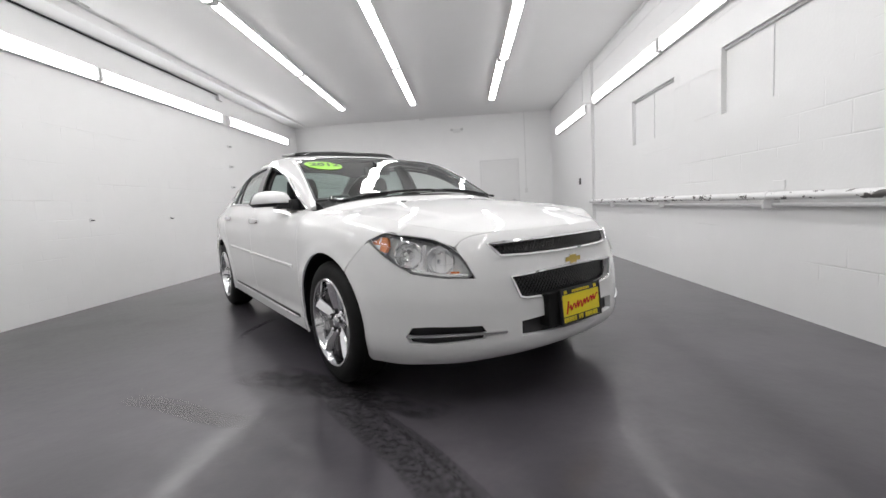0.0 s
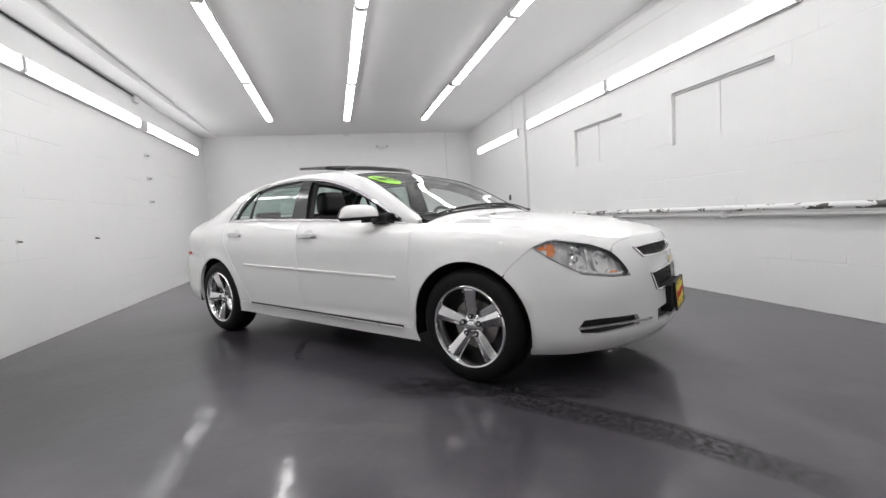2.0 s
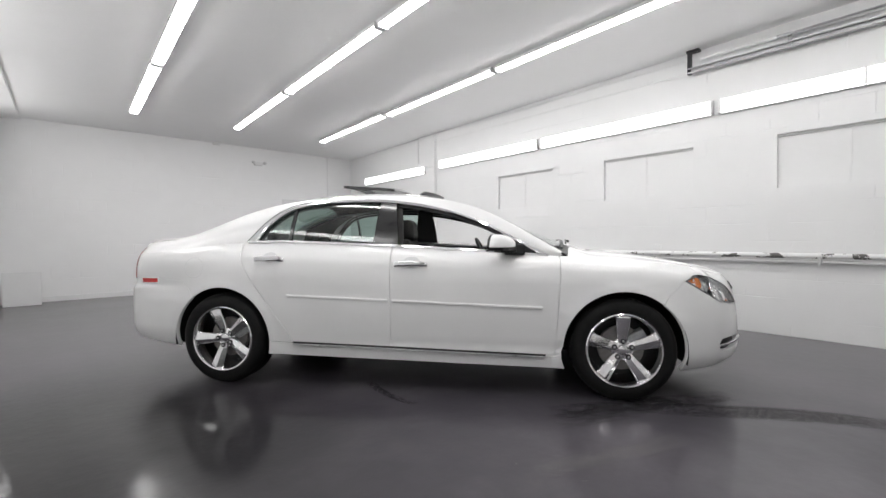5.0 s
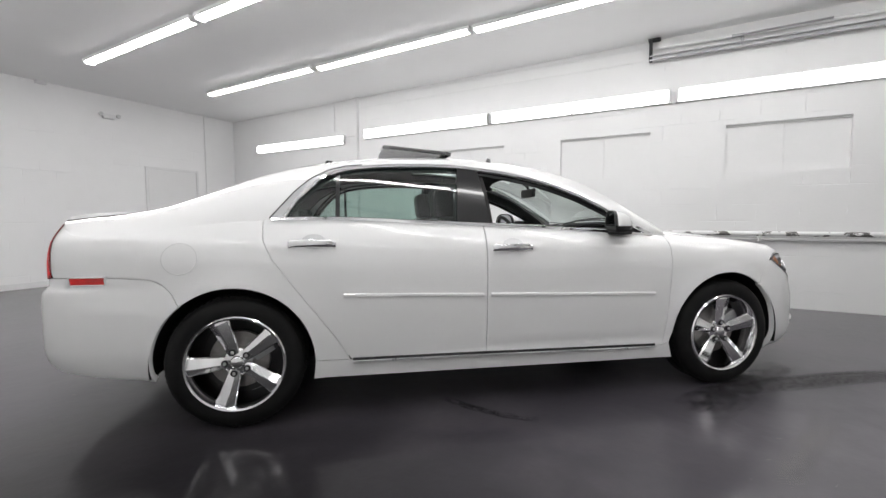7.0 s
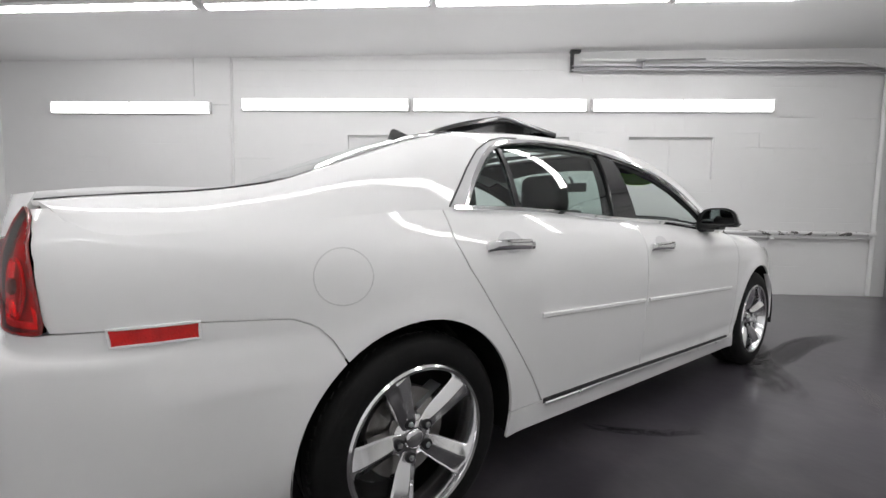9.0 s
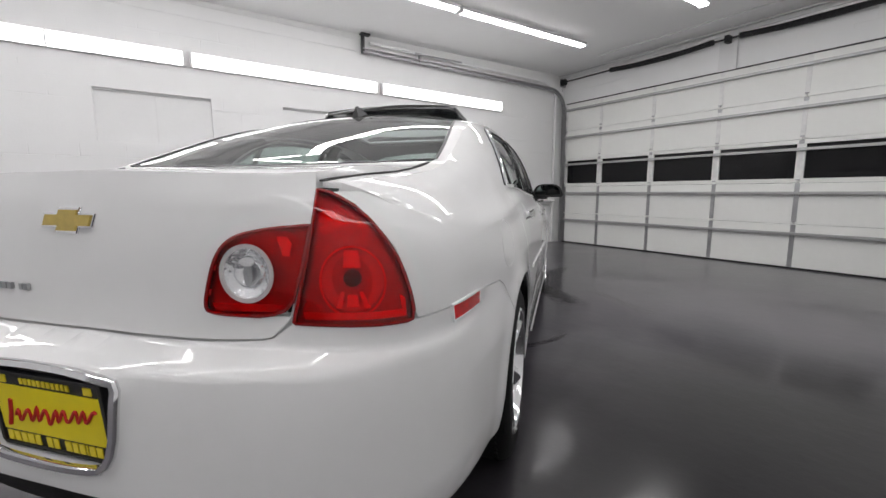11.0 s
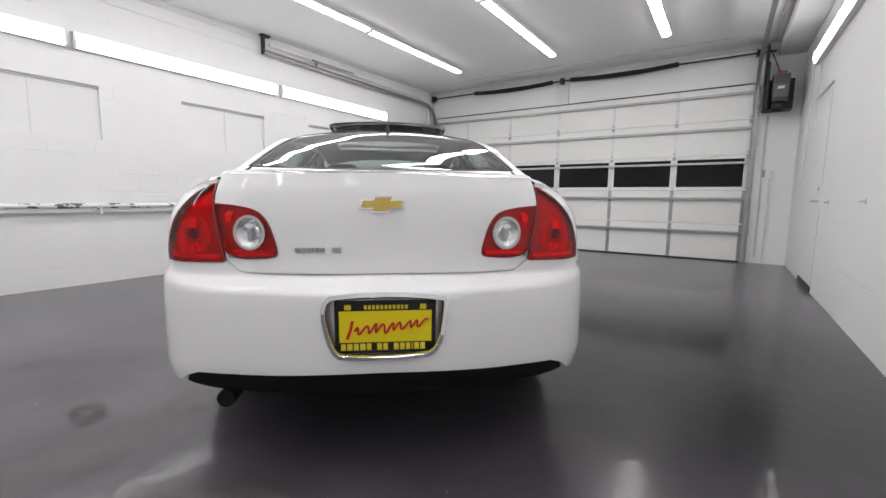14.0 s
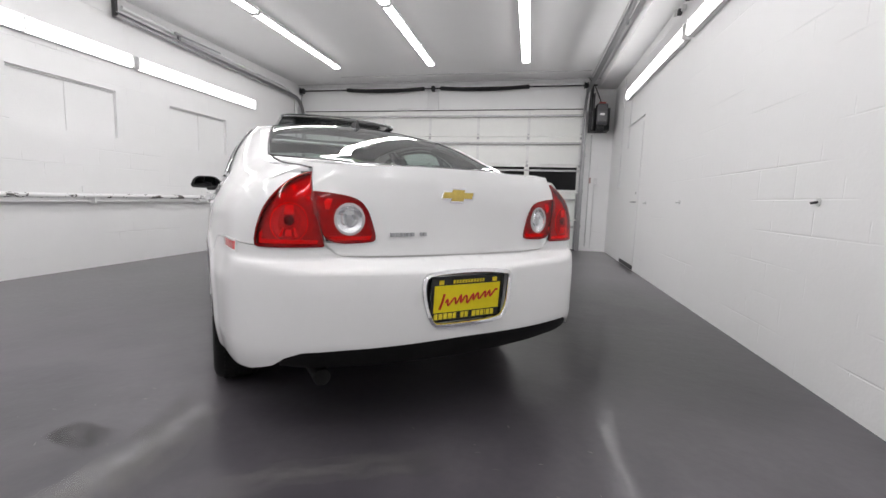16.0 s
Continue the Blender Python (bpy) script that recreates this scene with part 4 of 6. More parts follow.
# ---- dealer plates: words that name firms stand as bars ----
def dealer_plate(name, parent, m, frame_mat):
    pl = new(name)
    pl.parent = parent
    pl.matrix_basis = m
    tagged(pl, "yellow dealer card in a black plate frame")
    w, h = .155, .084
    bm = box(-w, w, -.004, .006, -h, h, .004)
    for x0, x1, z0, z1 in ((-w, w, h - .007, h), (-w, w, -h, -h + .007), (-w, -w + .010, -h, h), (w - .010, w, -h, h)):
        box(x0, x1, -.009, -.003, z0, z1, .002, bm=bm)
    part("plate_frame", bm, frame_mat, pl)
    part("card", box(-w + .013, w - .013, -.0065, -.0042, -.049, .053, .0008), M_YELLOW, pl)
    # a slanted stroke and a wavy one in place of the script
    wave = []
    for k in range(91):
        t = k / 90
        hgt = .0125 + (.007 if .24 < t < .30 or .42 < t < .48 else 0)
        zz = -.012 + .026 * t + hgt * math.sin(t * 2 * math.pi * 8.5 + .8 * math.sin(t * 23))
        wave.append((-.092 + .212 * t + .35 * (zz + .004), -.0068, zz))
    part("script_stroke", tube(wave, .0036, 6), M_REDBAR, pl, smooth=True)
    part("script_stroke", tube([(-.118, -.0068, -.036), (-.108, -.0068, -.008), (-.101, -.0068, .022)], .0048, 6), M_REDBAR, pl, smooth=True)
    x = -.138
    for wd in (.019, .02, .019, .021, .018, None, .019, .018, None, .02, .018, .018, .008, .019, .019):
        if wd is None:
            x += .014
            continue
        bm = box(x, x + wd - .004, -.0062, -.0041, -.0755, -.0535, .0008)
        part("letter_bar", bm, M_YELLOWBAR, pl)
        x += wd
    for i in range(11):
        part("letter_bar", box(-.066 + i * .0125, -.0575 + i * .0125, -.0062, -.0041, .0585, .0715, .0008), M_YELLOWBAR, pl)
    for x in (-.125, .105):
        part("corner_mark", box(x, x + .020, -.0062, -.0041, .057, .0735, .002), M_YELLOWBAR, pl)
    return pl


part("plate_bracket", box(2.33, 2.388, -.222, .145, .355, .507, .006), M_RUBBER, front_bumper)
dealer_plate("front_plate", CAR, Matrix.Translation((2.396, .0, .432)) @ pose(0, 0, 0, -4, 0, 90) , M_BLACK)

# ---- headlamps ----
for sg in (1, -1):
    hd = [(sg * a, b) for a, b in HEAD]
    lamp = panel("headlamp", hd, skin, M_LENS, CAR, lift=.001, rim=.03, step=.05, label="clear headlamp with amber corner")
    cx = sum(a for a, b in hd) / len(hd)
    cz = sum(b for a, b in hd) / len(hd)
    grow = [(cx + (a - cx) * .985, cz + (b - cz) * .97) for a, b in hd]
    panel("housing", grow, skin, M_HOUSING, lamp, lift=-.045, rim=-.05, step=.04)
    ribbon("lamp_rim", finer(hd, .03), skin, .004, .002, M_LAMPGREY, lamp, closed=True)
    for name_, s0, z0, r_, mat_ in (("projector", .885, .722, .062, M_CHROME), ("reflector_bowl", .725, .694, .064, M_FACETS)):
        c = Vector(skin(sg * s0, z0))
        n = normal_at(skin, sg * s0, z0)
        n = (n + Vector((.9, 0, 0))).normalized()
        bm = lathe([(r_, .0), (r_ * 1.03, .006), (r_ * .94, .008), (r_ * .80, -.012), (r_ * .55, -.030), (r_ * .50, -.022), (r_ * .48, -.005), (r_ * .34, .008), (.0001, .012)] if name_ == "projector" else
                   [(r_, .0), (r_ * 1.03, .004), (r_ * .95, .005), (r_ * .75, -.022), (r_ * .3, -.040), (r_ * .16, -.02), (.0001, -.012)], 28, "z", caps=False)
        q = Vector((0, 0, 1)).rotation_difference(n).to_matrix().to_4x4()
        bm.transform(Matrix.Translation(c - n * .028) @ q)
        part(name_, bm, mat_, lamp, smooth=True)
    for k in range(9):
        s0 = .63 + .042 * k
        zs = [b for a, b in HEAD if abs(a - s0) < .05]
        lo_, hi_ = min(zs) + .03, max(zs) - .03
        if hi_ - lo_ > .03:
            ribbon("reflector_rib", [(sg * s0, lo_ + (hi_ - lo_) * i / 4) for i in range(5)], skin, .007, .006, M_HOUSING, lamp, lift=-.044)
    bez = [(sg * a, b) for a, b in [(.800, .652), (.818, .655), (.822, .772), (.806, .770)]]
    panel("bezel_fin", bez, skin, M_SILVER, lamp, lift=-.02, rim=.025, step=.02)
    low_ = [(sg * a, b) for a, b in [(.60, .622), (.70, .626), (.80, .640), (.88, .655), (.86, .662), (.78, .650), (.69, .638), (.605, .636)]]
    panel("bezel", low_, skin, M_SILVER, lamp, lift=-.016, rim=.02, step=.02)
    amber = [(sg * a, b) for a, b in [(1.122, .785), (1.07, .808), (1.028, .806), (1.012, .765), (1.03, .734), (1.055, .742)]]
    panel("corner_reflector", amber, skin, M_AMBER, lamp, lift=-.012, rim=.02, step=.03, label="amber corner reflector")
    am2 = [(sg * a, b) for a, b in [(.645, .624), (.69, .626), (.685, .648), (.642, .646)]]
    panel("amber_lens", am2, skin, M_AMBER, lamp, lift=-.02, rim=.01, step=.02)

# ---- tail ----
TAIL_OUT = [(5.474, 1.032), (5.436, 1.024), (5.37, .992), (5.312, .919), (5.286, .847), (5.272, .778), (5.30, .772), (5.51, .7735), (5.527, .7735), (5.524, .785), (5.495, .90), (5.479, .98)]
TAIL_IN = [(5.488, .964), (5.583, .957), (5.655, .942), (5.690, .905), (5.708, .855), (5.722, .803), (5.708, .789), (5.537, .784), (5.510, .87)]
rear = lambda l: [(2 * L - a, b) for a, b in l]
bumper_r = [(s_at_u(-1.704), .697), (s_at_u(-1.748), .741), (s_at_u(-1.80), .764), (4.985, .777), (5.20, .774), (5.268, .771), (5.30, .768), (5.530, .7725), (5.572, .7415), (5.60, .7345), (5.70, .731), (5.9, .728), (L, .728)]
arch_r = [(s_at_u(u), z) for u, z in arc(-AXLE, HUB_Z, ARCH, 191, 129, 14)]
low_r = [(L, .418), (5.9, .416), (5.6, .412), (5.46, .406), (5.40, .385), (5.35, .352), (5.24, .322), (5.05, .296), (4.88, .276), (4.80, .267)]
half = low_r + arch_r + bumper_r
PLATE_HOLE = [(5.875, .655), (5.893, .495), (L - .10, .478), (L + .10, .478), (2 * L - 5.893 - .03, .488), (2 * L - 5.875 - .01, .655), (L + .1, .668), (L - .1, .668)]
PLATE_HOLE = [(L + (a - L) * 1.03, .572 + (b - .572) * 1.08) for a, b in chaikin(PLATE_HOLE + [PLATE_HOLE[0]], 2)[1:-1]]
rb_out = half + rear(half[::-1][1:-1])
rear_bumper = panel("rear_bumper", rb_out, skin, M_PAINT, CAR, holes=[PLATE_HOLE], step=.03, rim=.03, aspect=.5)
panel("plate_recess", PLATE_HOLE, skin, M_SATIN, rear_bumper, lift=-.035, rim=0, step=.06)
ribbon("plate_surround", finer(PLATE_HOLE, .03), skin, .019, .011, M_CHROME, rear_bumper, closed=True, label="chrome plate surround")
dealer_plate("rear_plate", CAR, Matrix.Translation((-2.468, -.012, .570)) @ pose(0, 0, 0, 5, 0, -90) @ Matrix.Scale(1.06, 4), M_BLACK)
val = [(L, .416), (5.9, .414), (5.6, .410), (5.46, .404), (5.40, .383), (5.37, .35), (5.5, .335), (5.7, .33), (L, .32)]
panel("rear_valance", val + rear(val[::-1][1:-1]), skin, M_RUBBER, rear_bumper, lift=-.008, rim=.05, step=.05)
LID_EDGE = []
for s in np.linspace(5.480, L, 14):
    lo_, hi_ = .97, 1.12
    for _ in range(24):
        z = (lo_ + hi_) / 2
        p = skin(float(s), z)
        lo_, hi_ = (z, hi_) if deck(p[0], p[1])[2] > z else (lo_, z)
    LID_EDGE.append((float(s), z))
panel("tail_backing", [(5.50, .70), (2 * L - 5.50, .70), (2 * L - 5.50, .79), (5.50, .79)], skin, M_GREYPAINT, CAR, lift=-.016, rim=0, step=.06)
trunk_r = [(L, .733), (5.75, .7355), (5.60, .7385), (5.577, .7435), (5.539, .7775), (5.533, .787), (5.510, .87), (5.488, .964), (5.479, 1.025)] + LID_EDGE
trunk = panel("boot_lid", trunk_r + rear(trunk_r[::-1][1:-1]), skin, M_PAINT, CAR, holes=[TAIL_IN, rear(TAIL_IN)], step=.04, rim=.02)
badge(CAR, (L, .968), skin, .16, .056)
x = 0.0
for wd in (.022, .020, .014, .012, .018, .018, None, .014, .018):
    if wd is None:
        x += .022
        continue
    p = Vector(skin(L + .30 - x - wd / 2, .815))
    part("letter_bar", box(p.x - .007, p.x + .004, p.y - wd / 2 + .002, p.y + wd / 2 - .002, .808, .823, .002), M_LAMPGREY, trunk, "small grey metal bar")
    x += wd
for sg in (1, -1):
    f = (lambda l: l) if sg > 0 else rear
    def disc(cs, cz, ra, rb=None, n=29):
        return f([(cs + ra * math.cos(t), cz + (rb or ra) * math.sin(t)) for t in np.linspace(0, 2 * math.pi, n)[:-1]])

    o_line, i_line = f(chaikin(TAIL_OUT + [TAIL_OUT[0]], 1)[:-1]), f(chaikin(TAIL_IN + [TAIL_IN[0]], 2)[:-1])
    lo = panel("tail_lamp", o_line, skin, M_RED, CAR, lift=.006, rim=.004, step=.016, label="red tail lamp")
    li = panel("tail_lamp", i_line, skin, M_RED, CAR, holes=[disc(5.622, .871, .0505)], lift=.006, rim=.004, step=.02, label="red tail lamp with round clear lens")
    for lamp_, l_ in ((lo, o_line), (li, i_line)):
        panel("lamp_back", l_, skin, M_REDDARK, lamp_, lift=-.010, rim=-.015, step=.02)
        ribbon("lamp_edge", finer(l_, .03), skin, .007, .002, M_DARKRED, lamp_, closed=True, lift=.004)

    def dish(name_, cs, cz, r_, prof_, mat_, parent_, back, n_=32):
        (a, b), = f([(cs, cz)])
        n = normal_at(skin, a, b)
        bm = lathe([(r_ * x, y) for x, y in prof_], n_, "z", caps=False)
        bm.transform(Matrix.Translation(Vector(skin(a, b)) + n * back) @ Vector((0, 0, 1)).rotation_difference(n).to_matrix().to_4x4())
        return part(name_, bm, mat_, parent_, smooth=n_ > 20)

    panel("lens_ring", disc(5.622, .871, .058), skin, M_FROST, li, holes=[disc(5.622, .871, .050)], lift=.0085, rim=.004, step=.025, label="frosted lens ring")
    dish("reversing_reflector", 5.622, .871, .0505, [(1.0, .007), (.93, .002), (.62, -.004), (.5, .001), (.3, -.006), (.001, -.007)], M_FACETS, li, .0, 30)
    clear = panel("reversing_lens", disc(5.622, .871, .0505), skin, M_LENS, li, lift=.0078, rim=.001, step=.02, label="round clear reversing lens")
    panel("bulb", disc(5.622, .868, .009, .024, 17), skin, M_LAMPGREY, li, lift=.0035, rim=.006, step=.02)
    panel("bulb_shield", disc(5.622, .894, .016, .009, 17), skin, M_CHROME, li, lift=.0045, rim=.006, step=.02)
    dish("lamp_reflector", 5.402, .858, .060, [(1.0, -.008), (.85, -.0095), (.6, -.011), (.3, -.012), (.001, -.0125)], M_REDBACK, lo, -.002)
    for z0_, z1_, w_ in ((.884, .918, .019), (.808, .832, .013)):
        panel("lamp_cell", f([(5.402 - w_, z0_), (5.402 + w_, z0_), (5.402 + w_ * .8, z1_), (5.402 - w_ * .8, z1_)]), skin, M_SILVER, lo, lift=-.0015, rim=.006, step=.02)
    for dx, lean in ((-.030, .012), (.030, -.010)):
        panel("lamp_cell", f([(5.402 + dx - .007, .805), (5.402 + dx + .006, .805), (5.402 + dx + .004 + lean, .838), (5.402 + dx - .004 + lean, .838)]), skin, M_SILVER, lo, lift=-.0015, rim=.006, step=.02)
    for ra_, rb_ in ((.071, .067),):
        panel("lamp_ring", disc(5.402, .856, ra_), skin, M_REDBRIGHT, lo, holes=[disc(5.402, .856, rb_)], lift=-.0035, rim=.004, step=.03)
    dish("bulb", 5.402, .864, .017, [(1.0, -.012), (1.0, .002), (.7, .006), (.001, .007)], M_DARKSTEEL, lo, -.006)
    for lamp_, pts_ in ((lo, [(5.290, .783), (5.505, .781), (5.508, .795), (5.30, .798), (5.305, .83), (5.292, .82)]), (li, [(5.545, .793), (5.70, .795), (5.708, .810), (5.545, .808)]), (li, [(5.528, .93), (5.538, .943), (5.56, .943), (5.548, .905), (5.533, .905)])):
        panel("lamp_facet", f(pts_), skin, M_SILVER, lamp_, lift=-.002, rim=.006, step=.02)

# ---- top skin ----
hood_edge = []
for s in np.linspace(s_at_u(1.09), 0, 40):
    p = skin(float(s), TOP(float(np.interp(s, RS, RU))))
    hood_edge.append((p[0], p[1]))
hood_right = hood_edge
hood_out = hood_right + [(a, -b) for a, b in hood_right[::-1][1:]] + [(1.12, .55), (1.165, .35), (1.19, .15), (1.195, 0), (1.19, -.15), (1.165, -.35), (1.12, -.55)]
hood = panel("hood", hood_out, lid, M_PAINT, CAR, step=.028, rim=.015)
WS = [(.995, -.735), (1.05, -.58), (1.10, -.33), (1.125, 0)]
ws_top = [(.20, 0), (.213, -.2), (.25, -.42), (.30, -.590)]
ws_side = [(.36, -.622), (.5, -.648), (.75, -.692), (.9, -.718)]
ws_out = WS + [(a, -b) for a, b in WS[::-1][1:]] + [(a, -b) for a, b in (ws_side[::-1] + ws_top[::-1])] + (ws_top + ws_side)[1:]
windscreen = panel("windscreen", ws_out, lid, M_CLEAR, CAR, lift=-.002, rim=.005, step=.04, label="clear windscreen")
RG_side = [(-1.06, -.525), (-1.3, -.568), (-1.55, -.608), (-1.735, -.630)]
RG_top = [(-.985, 0), (-.995, -.25), (-1.02, -.44)]
RG_base = [(-1.765, -.45), (-1.785, -.2), (-1.79, 0)]
rg = RG_top + RG_side + RG_base
rg_out = rg + [(a, -b) for a, b in rg[::-1][1:-1]]
panel("rear_window", rg_out, lid, M_TINTED, CAR, lift=-.002, rim=.005, step=.04, label="tinted rear window")
trunk_side = [(-1.765, -.622), (-2.0, -.600), (-2.25, -.566), (-2.294, -.560)]
rail_r = [(u, -RAIL_V(u)) for u in np.linspace(1.05, -2.28, 60)]
SUN = [(.02, -.42), (.06, -.2), (.07, 0), (.06, .2), (.02, .42), (-.36, .42), (-.39, .38), (-.39, -.38), (-.36, -.42)]
half_roof = [(.205, 0)] + ws_top[1:] + ws_side + [(.995, -.735)] + rail_r + trunk_side[::-1] + RG_side[::-1] + RG_top[::-1]
roof_out = half_roof + [(a, -b) for a, b in half_roof[::-1][1:-1]]
roof = panel("roof", roof_out, lid, M_PAINT, CAR, holes=[SUN], step=.05, rim=.012)
boot = [(-1.80, 0), (-1.795, -.2), (-1.775, -.45), (-1.760, -.610), (-2.0, -.590), (-2.25, -.555)] + [skin(s, z)[:2] for s, z in LID_EDGE[:-1]] + [(skin(*LID_EDGE[-1])[0], 0)]
panel("boot_top", boot + [(a, -b) for a, b in boot[::-1][1:-1]], deck, M_PAINT, trunk, step=.05, rim=.034)
# black strip drawn for the shaded gap along each side of the boot lid
ribbon("boot_gap_shade", [(-1.775, -.616), (-1.9, -.605), (-2.0, -.595), (-2.12, -.580), (-2.25, -.561), (-2.290, -.556)], lid, .012, .003, M_RUBBER, CAR, mirror=True)
cowl = [(1.125, 0), (1.10, -.33), (1.05, -.58), (1.0, -.735), (1.09, -.70), (1.13, -.55), (1.175, -.35), (1.205, -.15), (1.21, 0)]
panel("cowl", cowl + [(a, -b) for a, b in cowl[::-1][1:-1]], lid, M_BLACK, CAR, lift=-.012, rim=.02, step=.05)
# black band round the glass
ribbon("screen_seal", finer([(a, b) for a, b in ws_out], .05), lid, .012, .003, M_BLACK, CAR, closed=True, lift=-.001)
ribbon("rear_seal", finer(rg_out, .05), lid, .012, .003, M_BLACK, CAR, closed=True, lift=-.001)

# sunroof: panel tipped up behind, air deflector raised in front
def tipped(a, b):
    return (a, b, 1.474 + .036 * (-.22 - a) / .44 + .022 * (1 - (b / .42) ** 2))


sp = [(-.22, -.38), (-.20, 0), (-.22, .38), (-.26, .42), (-.62, .42), (-.655, .38), (-.66, 0), (-.655, -.38), (-.62, -.42), (-.26, -.42)]
sunroof = panel("sunroof_panel", sp, tipped, M_GLOSSBLACK, CAR, rim=.022, step=.08, label="black glass sunroof panel tipped open")


def deflector():
    bm = bmesh.new()
    rings = []
    for i in range(29):
        v = -.44 + .88 * i / 28
        e = min(1, (1 - abs(v) / .44) * 9)
        u = .115 - .10 * (v / .44) ** 2
        z = lid(u, v)[2]
        h = .010 + .027 * e
        sec = [(.010, .002), (.004, h * .8), (-.012, h), (-.020, h * .9), (-.008, .002)]
        rings.append([bm.verts.new((u + a, v, z + b)) for a, b in sec])
    for a, b in zip(rings, rings[1:]):
        for j in range(5):
            bm.faces.new((a[j], a[(j + 1) % 5], b[(j + 1) % 5], b[j]))
    bm.faces.new(rings[0])
    bm.faces.new(rings[-1])
    part("air_deflector", bm, M_BLACK, CAR, smooth=True)


deflector()
bm = bmesh.new()
fin = [(-.90, 0.0), (-.94, .018), (-.995, .046), (-1.018, .055), (-1.03, .052), (-1.045, 0.0)]
vl = [bm.verts.new((a, .017 * (1 - b / .066), lid(a, 0)[2] + b - .004)) for a, b in fin]
vr_ = [bm.verts.new((a, -.017 * (1 - b / .066), lid(a, 0)[2] + b - .004)) for a, b in fin]
bm.faces.new(vl)
bm.faces.new(vr_[::-1])
for i in range(len(fin)):
    j = (i + 1) % len(fin)
    bm.faces.new((vl[i], vr_[i], vr_[j], vl[j]))
part("aerial_fin", bm, M_BLACK, CAR, "black shark-fin aerial")


# ---- wheels ----
def wheel(name, at, sgn, turn):
    """Tyre, five-spoke chrome rim, brake disc. The wheel's outer face looks to -v before sgn."""
    w = new(name)
    w.parent = CAR
    w.matrix_basis = Matrix.Translation(at) @ Matrix.Diagonal((1, sgn, 1, 1))
    R, hw = .335, .112
    prof = [(.232, -hw + .018), (.240, -hw + .004), (.262, -hw - .002), (.292, -hw), (.314, -hw + .010), (.327, -hw + .024), (.333, -hw + .045),
            (.335, -.05), (.335, -.012), (.328, -.011), (.328, -.004), (.335, -.003), (.335, .045), (.333, hw - .045), (.327, hw - .024), (.314, hw - .010), (.292, hw), (.25, hw), (.232, hw - .018)]
    tyre = part("tyre", lathe(prof, 64, closed=True), M_RUBBER, w, "black rubber tyre", smooth=True)
    bm = bmesh.new()
    for i in range(64):
        a = 2 * math.pi * i / 64
        for y0, y1, tw in ((-hw + .040, -.056, .3), (.056, hw - .040, -.3)):
            b = box(-.009, .009, y0, y1, .331, .3362, bm=bmesh.new())
            b.transform(Matrix.Rotation(a, 4, "Y") @ Matrix.Rotation(tw, 4, "Z"))
            me = bpy.data.meshes.new("t")
            b.to_mesh(me)
            b.free()
            bm.from_mesh(me)
            bpy.data.meshes.remove(me)
    tagged(part("tread", bm, M_RUBBER, w), kind="stuff")
    rim = part("rim", lathe([(.240, -hw + .014), (.243, -hw + .004), (.236, -hw - .003), (.227, -hw), (.222, -hw + .012), (.216, -hw + .05), (.205, .0), (.200, .06), (.205, .09), (.215, .10), (.222, .09), (.212, .0), (.228, -hw + .03)], 64, closed=True), M_WHEEL, w, "polished chrome rim", smooth=True)
    # spokes: hub to rim, dished, with sloped shoulders and a flared end
    for i in range(5):
        bm = bmesh.new()
        secs = []
        for r, hw_, dish, th in ((.026, .022, -.070, .040), (.055, .028, -.073, .042), (.080, .033, -.079, .044), (.11, .0365, -.087, .044), (.15, .041, -.095, .042), (.19, .045, -.101, .038), (.214, .049, -.103, .034), (.230, .056, -.100, .028)):
            k = min(1.0, max(0.0, (r - .05) / .05))
            secs.append([bm.verts.new(v) for v in ((-hw_, dish + th, r), (-hw_, dish + .004 + .016 * k, r), (-hw_ * .90, dish + .002 + .013 * k, r), (-hw_ * .24, dish - .003 * k, r), (-hw_ * .12, dish - .003 * k, r), (hw_ * .88, dish + .002 + .011 * k, r), (hw_, dish + .004 + .015 * k, r), (hw_, dish + th, r))])
        for a, b in zip(secs, secs[1:]):
            for j in range(7):
                bm.faces.new((a[j], a[j + 1], b[j + 1], b[j]))
            bm.faces.new((a[7], a[0], b[0], b[7]))
        bm.faces.new(secs[0])
        bm.faces.new(secs[-1])
        bm.transform(Matrix.Rotation(radians(turn + 72 * i), 4, "Y"))
        sp_ = part("spoke", bm, M_WHEEL, w, smooth=True)
        sp_.data.set_sharp_from_angle(angle=radians(9))
        bm = lathe([(.0001, -.084), (.0075, -.084), (.0090, -.080), (.0100, -.066), (.0100, -.05), (.0001, -.05)], 6)
        bm.transform(Matrix.Rotation(radians(turn + 72 * i), 4, "Y") @ Matrix.Translation((0, -.004, .057)))
        part("lug_nut", bm, M_SATIN, w)
        bm = lathe([(.0125, -.0795), (.0165, -.0790), (.0175, -.0740), (.0165, -.05), (.0001, -.05), (.0001, -.072), (.0125, -.072)], 18)
        bm.transform(Matrix.Rotation(radians(turn + 72 * i), 4, "Y") @ Matrix.Translation((0, -.002, .057)))
        part("lug_recess", bm, M_DARKSTEEL, w)
    hub = part("hub", lathe([(.0001, -.084), (.024, -.083), (.031, -.079), (.034, -.072), (.060, -.066), (.070, -.058), (.074, -.03), (.0001, -.03)], 40), M_WHEEL, w, smooth=True)
    part("brake_disc", lathe([(.045, -.020), (.145, -.020), (.147, -.016), (.147, .006), (.045, .006)], 48, closed=True), M_DISC, w, "grey brake disc", smooth=True)
    bm = box(-.05, .05, -.042, .030, -.055, .055, .012)
    bm.transform(Matrix.Rotation(radians(60), 4, "Y") @ Matrix.Translation((0, 0, .125)))
    part("brake_caliper", bm, M_LAMPGREY, w)
